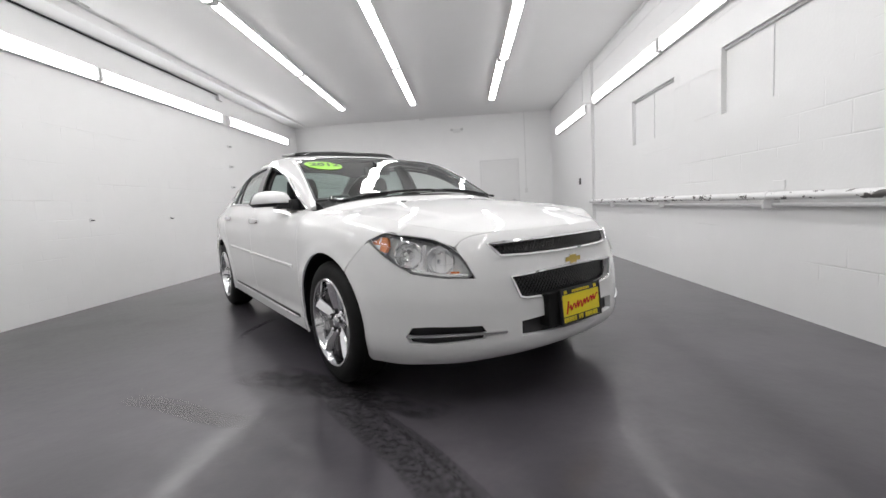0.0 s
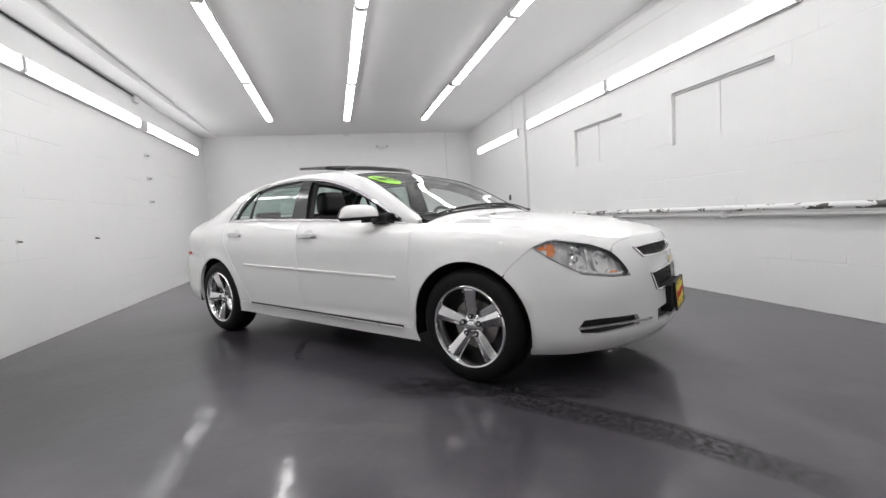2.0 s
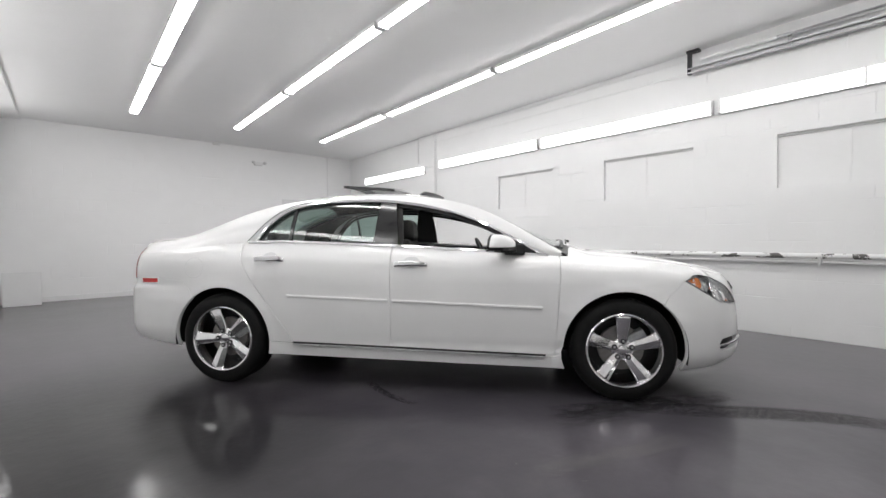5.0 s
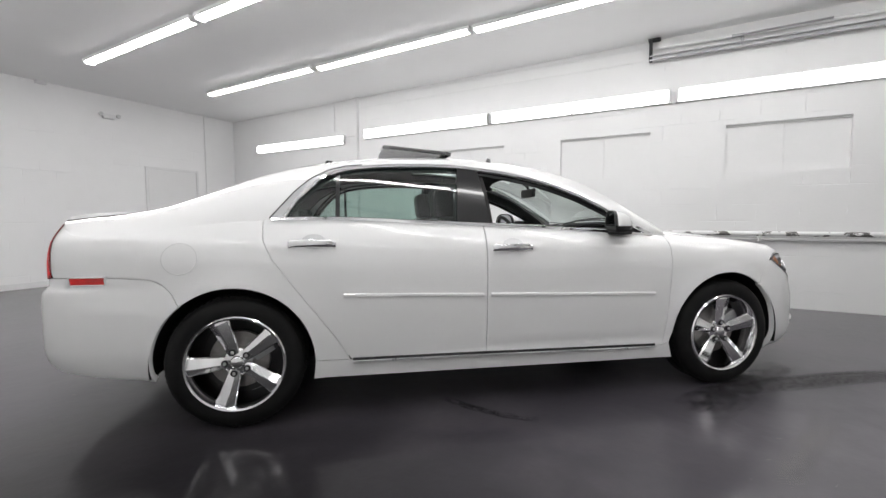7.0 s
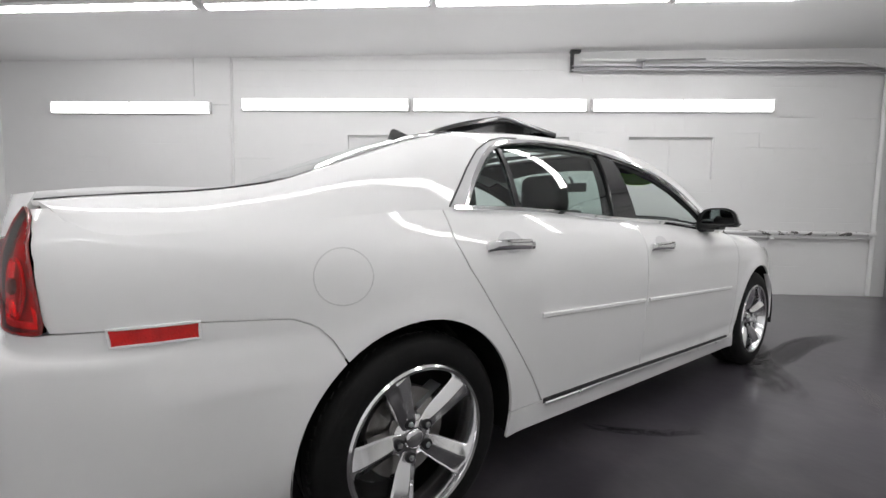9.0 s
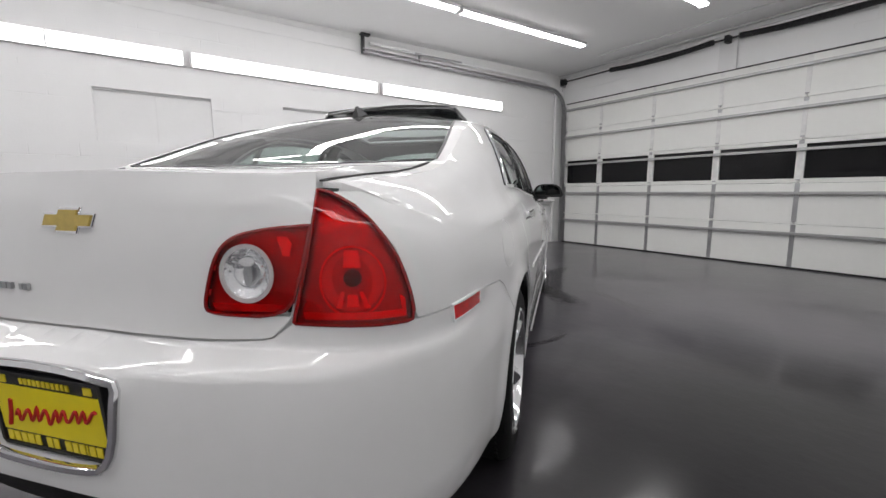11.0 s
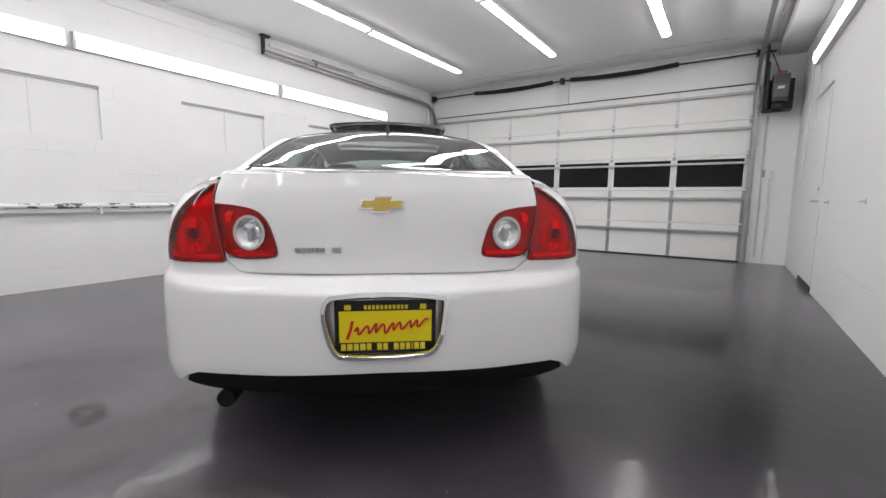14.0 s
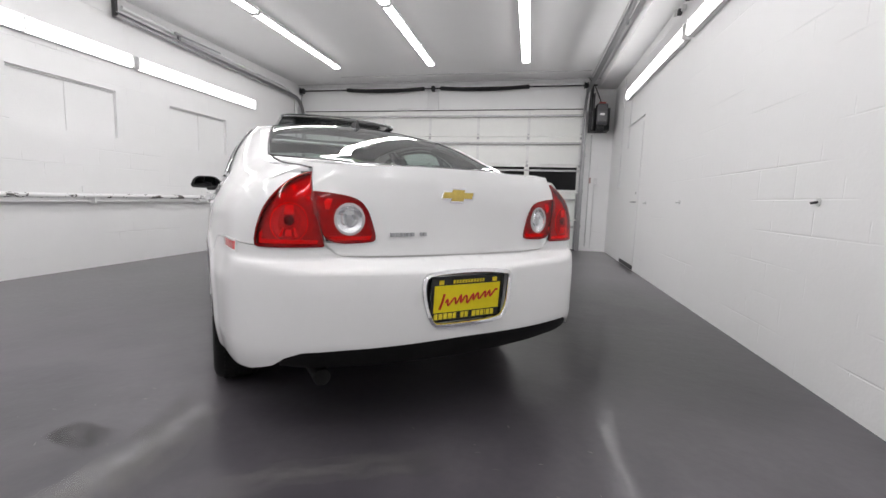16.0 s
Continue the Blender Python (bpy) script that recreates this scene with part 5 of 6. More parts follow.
    part("barrel_back", lathe([(.20, .062), (.10, .066), (.0001, .066)], 40), M_BLACK, w)
    return w


for name_, u, sgn, turn in (("wheel", AXLE, 1, 0), ("wheel", -AXLE, 1, -20), ("wheel", AXLE, -1, 12), ("wheel", -AXLE, -1, 30)):
    wheel(name_, (u, -.766 * sgn, HUB_Z), sgn, turn)

# wheel arch linings and floor pan
for sgn in (1, -1):
    for u in (AXLE, -AXLE):
        bm = bmesh.new()
        pr = arc(u, HUB_Z, ARCH + .004, 188, -12, 28)
        a = [bm.verts.new((x, -.872 * sgn, z)) for x, z in pr]
        b = [bm.verts.new((x, -.50 * sgn, z)) for x, z in pr]
        for i in range(len(pr) - 1):
            bm.faces.new((a[i], a[i + 1], b[i + 1], b[i]))
        bm.faces.new(b)
        part("arch_lining", bm, M_RUBBER, CAR, smooth=False)
bm = box(-1.95, 2.0, -.50, .50, .23, .44, .03)
box(-.98, .98, -.83, .83, .215, .40, .02, bm=bm)
box(1.84, 2.10, -.54, .54, .27, .44, .02, bm=bm)
box(-2.3, -1.86, -.62, .62, .36, .5, .02, bm=bm)
part("floor_pan", bm, M_RUBBER, CAR)
bm = lathe([(.024, -.05), (.029, -.052), (.031, -.046), (.031, .12), (.026, .12), (.025, -.02), (.0001, -.01)], 28, "x")
bm.transform(Matrix.Translation((-2.33, .535, .300)))
part("exhaust_tip", bm, M_RUBBER, CAR, "dark steel exhaust pipe", smooth=True)


# ---- door mirrors ----
M_MIRROR = material("mirror_glass", (0.45, 0.46, 0.48), 0.03, 1.0)


def mirror_outline(k, dz=0.0, n=28):
    """A section of the mirror's shell across the car: flat below, narrower above. (v, z) for the right side."""
    out = []
    for j in range(n):
        q = 2 * math.pi * (j + .5) / n
        c, sn = math.cos(q), math.sin(q)
        z = .050 * k * math.copysign(abs(sn) ** (.55 if sn > 0 else .22), sn)
        f = 1 - .26 * max(0.0, z / .05 + .25)
        out.append((-.900 + .122 * k * f * math.copysign(abs(c) ** .55, c), 1.046 + z + dz))
    return out


def door_mirror(sgn):
    bm = bmesh.new()
    rings = []
    for i in range(13):
        t = i / 12
        k = max(math.sqrt(max(1 - t ** 2.2, 0.0)), .10)
        rings.append([bm.verts.new((.605 + .125 * t + .36 * (y + .90), sgn * y, z)) for y, z in mirror_outline(k, -.030 * (1 - k))])
    for a, b in zip(rings, rings[1:]):
        for j in range(28):
            bm.faces.new((a[j], a[(j + 1) % 28], b[(j + 1) % 28], b[j]))
    bm.faces.new(rings[-1])
    m = part("door_mirror", bm, M_PAINT, CAR, "white door mirror on a black foot", smooth=True)
    bm = bmesh.new()
    rr = []
    for k, u in ((1.03, .612), (1.03, .596), (.88, .594), (.84, .604)):
        rr.append([bm.verts.new((u + .36 * (y + .90), sgn * y, z)) for y, z in mirror_outline(k)])
    for a, b in zip(rr, rr[1:]):
        for j in range(28):
            bm.faces.new((a[j], a[(j + 1) % 28], b[(j + 1) % 28], b[j]))
    part("mirror_rim", bm, M_BLACK, m, smooth=True)
    bm = bmesh.new()
    bm.faces.new([bm.verts.new((.603 + .36 * (y + .90), sgn * y, z)) for y, z in mirror_outline(.86)])
    part("mirror_glass", bm, M_MIRROR, m)
    # black tray under the shell, with the foot that carries it
    bm = bmesh.new()
    lo, hi = [], []
    edge_ = [(-1, 0), (-.97, .45), (-.85, .78), (-.6, .97), (-.3, 1.04), (0, 1.05), (.3, 1.04), (.6, .97), (.85, .78), (.97, .45), (1, 0)]
    for a, b in edge_:
        y = -.900 + .124 * a
        u = .600 + .125 * b + .36 * (y + .90)
        hi.append(bm.verts.new((u, sgn * y, 1.010)))
        lo.append(bm.verts.new((.62 + (u - .62) * .9, sgn * (-.9 + .110 * a), .990)))
    for i in range(len(edge_) - 1):
        bm.faces.new((lo[i], lo[i + 1], hi[i + 1], hi[i]))
    bm.faces.new((lo[-1], lo[0], hi[0], hi[-1]))
    bm.faces.new(lo)
    bm.faces.new(hi)
    part("mirror_tray", bm, M_BLACK, m)
    bm = box(.64, .74, min(sgn * -.79, sgn * -.90), max(sgn * -.79, sgn * -.90), .972, .998, .010)
    box(.66, .80, min(sgn * -.765, sgn * -.82), max(sgn * -.765, sgn * -.82), .955, 1.03, .014, bm=bm)
    part("mirror_foot", bm, M_BLACK, m)


door_mirror(1)
door_mirror(-1)


# ---- wipers ----
def wiper(v0, v1):
    pts = [lid(1.105 - .05 * (abs(v) / .7) ** 2, v) for v in np.linspace(v0, v1, 9)]
    pts = [(a + .02 * (i / 8), b, c + .007) for i, (a, b, c) in enumerate(pts)]
    w = part("wiper_blade", tube(pts, .007, 6), M_BLACK, CAR, "black wiper")
    q = [(a + .03 * i / 8 + .015, b, c + .006 - .004 * i / 8) for i, (a, b, c) in enumerate(pts)][2:]
    part("wiper_arm", tube(q + [(q[-1][0] + .03, q[-1][1] + .03, q[-1][2] - .012)], [.006] * (len(q)) + [.011], 6), M_BLACK, w)


wiper(-.62, .02)
wiper(.02, .62)
for v in (-.28, .28):
    bm = box(1.285, 1.315, v - .012, v + .012, lid(1.3, v)[2] - .001, lid(1.3, v)[2] + .005, .002)
    part("washer_jet", bm, M_BLACK, hood)

# ---- year sticker ----
st = [(.47 + .105 * math.sin(t), -.452 + .145 * math.cos(t)) for t in np.linspace(0, 2 * math.pi, 41)[:-1]]
sticker = panel("year_sticker", st, lid, M_GREEN, CAR, lift=.0015, rim=.001, step=.04, label="bright green oval sticker with the year 2012")
txt = bpy.data.curves.new("year", "FONT")
txt.body, txt.size, txt.align_x, txt.align_y, txt.extrude = "2012", .118, "CENTER", "CENTER", .0006
txt.offset = .0022
txt.shear = .25
to = new("year", txt)
dg = bpy.context.evaluated_depsgraph_get()
me = bpy.data.meshes.new_from_object(to.evaluated_get(dg))
bpy.data.objects.remove(to)
yr = new("year_lettering", me)
me.materials.append(M_BLACK)
yr.parent = sticker
c = Vector(lid(.47, -.452)) + normal_at(lid, .47, -.452) * .006
ex = (Vector(lid(.47, -.402)) - Vector(lid(.47, -.502))).normalized()
ez = normal_at(lid, .47, -.452)
ey = ez.cross(ex)
yr.matrix_basis = Matrix(((ex.x, ey.x, ez.x, c.x), (ex.y, ey.y, ez.y, c.y), (ex.z, ey.z, ez.z, c.z), (0, 0, 0, 1)))


# ---- cabin inside ----
def cushion(x0, x1, y0, y1, z0, z1, r=.045):
    bm = box(x0, x1, y0, y1, z0, z1)
    bmesh.ops.bevel(bm, geom=bm.edges[:], offset=r, segments=4, affect="EDGES", profile=.6)
    return bm


def front_seat(v):
    s = new("front_seat")
    s.parent = CAR
    tagged(s, "black leather front seat")
    part("seat_cushion", cushion(-.20, .32, v - .25, v + .25, .42, .58, .05), M_LEATHER, s, smooth=True)
    bm = cushion(-.07, .07, v - .245, v + .245, .50, 1.08, .055)
    bm.transform(Matrix.Translation((-.17, 0, .5)) @ Matrix.Rotation(radians(-14), 4, "Y") @ Matrix.Translation((0, 0, -.5)))
    part("seat_back", bm, M_LEATHER, s, smooth=True)
    bm = cushion(-.068, .068, v - .135, v + .135, 1.05, 1.255, .064)
    for q in bm.verts:
        q.co.x += -.02 * (q.co.z - 1.05) / .2 - .272
        q.co.y = v + (q.co.y - v) * (1 - .12 * max(0, (q.co.z - 1.14) / .11))
    part("headrest", bm, M_LEATHER, s, smooth=True)
    for d in (-.06, .06):
        part("headrest_post", tube([(-.29, v + d, 1.0), (-.28, v + d, 1.08)], .007, 8), M_CHROME, s)


front_seat(-.37)
front_seat(.37)
rs = new("rear_seat")
rs.parent = CAR
tagged(rs, "black leather rear bench seat")
part("seat_cushion", cushion(-1.05, -.52, -.66, .66, .40, .56, .05), M_LEATHER, rs, smooth=True)
bm = cushion(-.07, .07, -.66, .66, .48, 1.0, .055)
bm.transform(Matrix.Translation((-1.08, 0, .5)) @ Matrix.Rotation(radians(-18), 4, "Y") @ Matrix.Translation((0, 0, -.5)))
part("seat_back", bm, M_LEATHER, rs, smooth=True)
for v in (-.40, .40):
    bm = cushion(-1.27, -1.18, v - .13, v + .13, 1.0, 1.13, .04)
    part("headrest", bm, M_LEATHER, rs, smooth=True)
part("parcel_shelf", box(-1.72, -1.2, -.66, .66, .98, 1.01, .01), M_DASH, CAR)
# dashboard
bm = bmesh.new()
prof = [(.62, .60), (.60, .78), (.64, .90), (.70, .945), (.85, .965), (1.02, .975), (1.10, .955), (1.10, .60)]
a = [bm.verts.new((x, -.72, z)) for x, z in prof]
b = [bm.verts.new((x, .72, z)) for x, z in prof]
for i in range(len(prof)):
    j = (i + 1) % len(prof)
    bm.faces.new((a[i], a[j], b[j], b[i]))
bm.faces.new(a)
bm.faces.new(b)
bmesh.ops.bevel(bm, geom=[e for e in bm.edges if abs(e.verts[0].co.y - e.verts[1].co.y) > 1], offset=.025, segments=3, affect="EDGES")
part("dashboard", bm, M_DASH, CAR, smooth=True)
bm = box(.60, .80, .22, .52, .93, 1.0, .03)
part("instrument_hood", bm, M_DASH, CAR, smooth=True)
part("centre_console", box(-.25, .64, -.09, .09, .35, .66, .03), M_DASH, CAR)
ring_pts = [Vector((0, .185 * math.cos(t), .185 * math.sin(t))) for t in np.linspace(0, 2 * math.pi, 33)[:-1]]
M = Matrix.Translation((.47, .37, .90)) @ Matrix.Rotation(radians(-28), 4, "Y")
sw = part("steering_wheel", tube([M @ p for p in ring_pts], .015, 10, closed=True), M_LEATHER, CAR, "black leather steering wheel with silver spokes", smooth=True)
part("wheel_boss", (lambda q: (q.transform(M), q)[1])(cushion(-.02, .03, -.07, .07, -.06, .05, .018)), M_DASH, sw, smooth=True)
for t in (0, 180, 255, 285):
    e = Vector((0, .18 * math.cos(radians(t)), .18 * math.sin(radians(t))))
    part("wheel_spoke", tube([M @ (e * .3), M @ e], .011, 8), M_SATIN, sw)
bm = cushion(.0, .03, -.115, .115, -.032, .032, .014)
bm.transform(Matrix.Translation((.455, 0, 1.245)))
rv = part("rear_view_mirror", bm, M_BLACK, CAR, "black rear-view mirror", smooth=True)
part("mirror_stalk", tube([(.475, 0, 1.26), (.46, 0, 1.30), (.43, 0, 1.315)], .010, 8), M_BLACK, rv)
# inner door cards, inner pillars, lining under the roof
for sgn in (1, -1):
    for u0, u1 in ((-.11, .98), (-1.0, -.15)):
        bm = bmesh.new()
        n = 10
        lo_, hi_ = [], []
        for i in range(n + 1):
            u = u0 + (u1 - u0) * i / n
            p = cabin(u, .0)
            lo_.append(bm.verts.new((u, sgn * -.79, .42)))
            hi_.append((bm.verts.new((u, sgn * (p[1] + .045), p[2] - .03)), bm.verts.new((u, sgn * (p[1] + .012), p[2] - .004))))
        for i in range(n):
            bm.faces.new((lo_[i], lo_[i + 1], hi_[i + 1][0], hi_[i][0]))
            bm.faces.new((hi_[i][0], hi_[i + 1][0], hi_[i + 1][1], hi_[i][1]))
        part("door_card", bm, M_DASH, front_doors[0 if sgn > 0 else 1] if u1 > 0 else rear_doors[0 if sgn > 0 else 1])
inner = lambda a, b: (lid(a, b)[0], lid(a, b)[1], lid(a, b)[2] - .035)
half_in = [(.24, 0), (.25, -.2), (.29, -.42), (.34, -.50), (.34, -.58), (0, -.585), (-.5, -.57), (-.95, -.57), (-1.1, -.56), (-1.06, -.42), (-1.03, -.2), (-1.02, 0)]
panel("headliner", half_in + [(a, -b) for a, b in half_in[::-1][1:-1]], inner, M_LINER, CAR, holes=[SUN], rim=-.012, step=.08)
for sgn in (1, -1):
    for name_, l_ in (("pillar_inner", [(.34, .97), (.60, .93), (.90, .80), (1.02, .2), (.98, .05), (.90, .26), (.72, .50), (.48, .64), (.27, .74)]),
                      ("pillar_inner", [(-.06, .06), (-.29, .06), (-.23, .95), (-.10, .95)]),
                      ("pillar_inner", [(-1.0, .97), (-.95, .90), (-1.05, .76), (-1.14, .56), (-1.22, .30), (-1.27, .05), (-1.6, .05), (-1.5, .9)])):
        o = panel(name_, l_, cabin, M_LINER, CAR, lift=-.034, rim=.02, step=.06, aspect=2)
        if sgn < 0:
            o.scale = (1, -1, 1)


# ---- garage door: five rows of six sandwich panels, struts, glazed middle row ----
M_ROLL = material("worn_white_steel", (0.74, 0.74, 0.73), 0.35, 0.1, vary=0.15, scale=9)
M_STRUT = material("zinc_strut", (0.42, 0.42, 0.42), 0.38, 0.55, vary=0.15, scale=9)
M_RUST = material("chipped_pipe_paint", (0.76, 0.76, 0.76), 0.45)


def chipped_paint():
    """White pipe paint knocked off in dark patches along its length."""
    nt = M_RUST.node_tree
    b = nt.nodes["Principled BSDF"]
    co, n = nt.nodes.new("ShaderNodeTexCoord"), nt.nodes.new("ShaderNodeTexNoise")
    sc = nt.nodes.new("ShaderNodeVectorMath")
    sc.operation = "MULTIPLY"
    sc.inputs[1].default_value = (16, 7.5, 16)
    n.inputs["Scale"].default_value, n.inputs["Detail"].default_value, n.inputs["Roughness"].default_value = 1.0, 6, 0.62
    r = nt.nodes.new("ShaderNodeMapRange")
    r.inputs["From Min"].default_value, r.inputs["From Max"].default_value = 0.555, 0.575
    mix = nt.nodes.new("ShaderNodeMix")
    mix.data_type = "RGBA"
    mix.inputs["A"].default_value, mix.inputs["B"].default_value = (0.76, 0.76, 0.76, 1), (0.10, 0.095, 0.09, 1)
    nt.links.new(co.outputs["Object"], sc.inputs[0])
    nt.links.new(sc.outputs[0], n.inputs["Vector"])
    nt.links.new(n.outputs["Fac"], r.inputs["Value"])
    nt.links.new(r.outputs[0], mix.inputs["Factor"])
    nt.links.new(mix.outputs["Result"], b.inputs["Base Color"])


chipped_paint()

YD = Y0 + .02          # inner face of the door panels
ROWS_Z = [(.02, .605), (.605, 1.155), (1.155, 1.72), (1.72, 2.265), (2.265, 2.79)]
STILES = [DX0, -2.475, -1.455, -.43, .60, 1.62, DX1]
door = tagged(thing("garage_door", "white sectional garage door with a row of dark windows", "garage door"), kind="structure")
alike = {}
for r, (z0, z1) in enumerate(ROWS_Z):
    for i in range(6):
        x0, x1 = STILES[i] + .003, STILES[i + 1] - .003
        if r == 2:
            continue
        key = (round(z1 - z0, 3), round(x1 - x0, 3))
        if key not in alike:
            bm = box(-(x1 - x0) / 2, (x1 - x0) / 2, -.05, 0, -(z1 - z0) / 2 + .002, (z1 - z0) / 2 - .002, .004)
            o = part("door_panel", bm, M_DOORPANEL, door)
            alike[key] = o.data
        else:
            o = new("door_panel", alike[key])
            o.parent = door
        o.matrix_basis = Matrix.Translation(((x0 + x1) / 2, YD, (z0 + z1) / 2))
z0, z1 = ROWS_Z[2]
for i in range(6):
    x0, x1 = STILES[i] + .003, STILES[i + 1] - .003
    w = new("door_window")
    w.parent = door
    bm = box(x0, x1, YD - .05, YD, z0 + .002, 1.205, .003)
    box(x0, x1, YD - .05, YD, 1.665, z1 - .002, .003, bm=bm)
    box(x0, x0 + .045, YD - .05, YD, 1.205, 1.665, bm=bm)
    box(x1 - .045, x1, YD - .05, YD, 1.205, 1.665, bm=bm)
    part("window_frame", bm, M_DOORPANEL, w)
    part("pane", box(x0 + .045, x1 - .045, YD - .040, YD - .030, 1.205, 1.665), M_NIGHT, w, "dark window pane")
    part("glazing_bead", box(x0 + .04, x1 - .04, YD - .028, YD + .004, 1.20, 1.215, .002), M_DOORPANEL, w)
# struts across each joint, uprights at each panel edge, hinges
part("top_seal", box(DX0, DX1, YD - .05, YD + .012, 2.788, 2.806, .003), M_BLACK, door, "black rubber seal")
for z in (.47, 1.015, 1.585, 2.125, 2.66):
    bm = box(DX0 + .01, DX1 - .01, YD + .007, YD + .064, z + .022, z + .026, .001)
    box(DX0 + .01, DX1 - .01, YD + .007, YD + .064, z - .010, z - .006, .001, bm=bm)
    box(DX0 + .01, DX1 - .01, YD + .060, YD + .064, z - .006, z + .022, .001, bm=bm)
    part("strut", bm, M_STRUT, door, "grey steel strut")
for r, (z0, z1) in enumerate(ROWS_Z):
    for i in range(7):
        x = STILES[i]
        wd = .028 if 0 < i < 6 else .045
        xa, xb = max(x - wd, DX0), min(x + wd, DX1)
        part("stile", box(xa, xb, YD + .0015, YD + .006, z0 + .03 if r else z0, z1 - .004, .001), M_STEEL if r in (0, 1) else M_ROLL, door)
        if r:
            bm = box(x - .026, x + .026, YD + .006, YD + .013, z0 - .055, z0 - .006, .002)
            box(x - .020, x + .020, YD + .006, YD + .030, z0 + .034, z0 + .050, .003, bm=bm)
            part("hinge", bm, M_STEEL, door)
part("bottom_seal", box(DX0, DX1, YD - .05, YD + .006, .0, .022, .004), M_BLACK, door)

# tracks: up each side, round the bend, back along the ceiling
for side, x in (("east", DX1 + .04), ("west", DX0 - .05)):
    tr = thing("door_track", "galvanised steel garage door track", "track", "door tracks")
    up = [(x, YD + .06, z) for z in np.linspace(0.0, 2.62, 6)]
    bend = [(x, YD + .06 + .40 * (1 - math.cos(t)), 2.62 + .42 * math.sin(t)) for t in np.linspace(.15, math.pi / 2, 8)]
    back = [(x, y, 3.04 + .02 * (y - YD) / 4) for y in np.linspace(YD + .9, 3.22, 8)]
    line = up + bend + back
    bm = bmesh.new()
    rings = []
    pts = [Vector(p) for p in line]
    s = -1 if x > 0 else 1
    for i, p in enumerate(pts):
        d = (pts[min(i + 1, len(pts) - 1)] - pts[max(i - 1, 0)]).normalized()
        nrm = Vector((1, 0, 0)).cross(d)
        prof = [(0, -.03), (.045 * s, -.03), (.045 * s, -.018), (.006 * s, -.024), (.006 * s, .024), (.045 * s, .018), (.045 * s, .03), (0, .03)]
        rings.append([bm.verts.new(p + Vector((a, 0, 0)) + nrm * b) for a, b in prof])
    for a, b in zip(rings, rings[1:]):
        for j in range(8):
            bm.faces.new((a[j], a[(j + 1) % 8], b[(j + 1) % 8], b[j]))
    bm.faces.new(rings[0])
    bm.faces.new(rings[-1])
    part("rail", bm, M_STEEL, tr)
    part("hanger", box(x - .02, x + .03, 3.19, 3.23, 3.03, ceiling_at(3.2) - .002, .003), M_DARKSTEEL, tr)
    part("hanger_foot", box(x - .03, x + .05, 3.10, 3.24, ceiling_at(3.2) - .03, ceiling_at(3.2) - .004, .003), M_DARKSTEEL, tr)
    part("jamb_angle", box(x - .035, x + .035, Y0 + .002, Y0 + .012, .0, 2.75, .002), M_STEEL, tr)
    for z in (.5, 1.2, 1.9, 2.5):
        part("bracket", box(x - .04, x + .02, Y0 + .012, YD + .05, z - .03, z + .03, .003), M_STEEL, tr)
    bm = box(x - .03, x + .012, 2.24, 2.27, 3.03, 3.16, .002)
    part("hanger", bm, M_STEEL, tr)
part_rod = thing("safety_rod", "short steel bumper rod along the door track", "rod")
part("rod", tube([(2.44, 2.28, 3.16), (2.44, 1.46, 3.175)], .012, 8), M_STEEL, part_rod)
part("clip", box(2.425, 2.455, 2.24, 2.36, 3.145, 3.175, .003), M_STEEL, part_rod)

# torsion shaft with two springs over the door
sh = thing("torsion_spring", "black torsion springs on a steel shaft over the garage door", "spring")
SY, SZ = Y0 + .12, 3.22
part("shaft", tube([(DX0 - .22, SY, SZ), (DX1 + .06, SY, SZ)], .0135, 10), M_DARKSTEEL, sh)
for a, b in ((-2.42, -.68), (-.28, 1.38)):
    bm = bmesh.new()
    n = int((b - a) / .012)
    tube([(a + (b - a) * i / (n * 6), SY + .036 * math.cos(i * math.pi / 3), SZ - .035 * math.sin(math.pi * i / (n * 6)) + .036 * math.sin(i * math.pi / 3)) for i in range(n * 6 + 1)], .0062, 4, bm=bm)
    part("coil", bm, M_DARKSTEEL, sh)
    for c in (a, b):
        part("cone", lathe([(.022, -.03), (.040, -.026), (.040, .026), (.022, .03)], 20, "x", at=(c, SY, SZ)), M_DARKSTEEL, sh, smooth=True)
part("centre_bracket", box(-.52, -.46, Y0 + .002, SY + .03, SZ - .05, SZ + .05, .004), M_DARKSTEEL, sh)
part("bracket_board", box(-.60, -.36, Y0 + .0015, Y0 + .04, 2.80, 3.35, .004), M_TRIM, sh)
for x in (DX0 - .02, DX1 + .02):
    part("cable_drum", lathe([(.03, -.04), (.062, -.036), (.062, -.028), (.048, -.024), (.052, .024), (.066, .03), (.066, .038), (.03, .04)], 24, "x", at=(x, SY, SZ)), M_DARKSTEEL, sh, smooth=True)
    part("end_bracket", box(x - .09 if x < 0 else x + .05, x - .075 if x < 0 else x + .065, Y0 + .002, SY + .04, SZ - .08, SZ + .08, .003), M_STEEL, sh)
    part("lift_cable", tube([(x, SY + .05, SZ), (x, YD + .03, .08)], .0025, 5), M_DARKSTEEL, sh)
tagged(part("trim_header", box(DX0 - .1, X1, Y0, Y0 + .035, 3.30, 3.35, .006), M_TRIM), "white conduit-wide trim along the header", "trim", kind="structure")
tagged(part("header_pipe", tube([(X0 + .3, Y0 + .16, 3.335), (X1 - .02, Y0 + .16, 3.335)], .014, 8), M_GREYPAINT), "painted conduit along the header", "conduit")

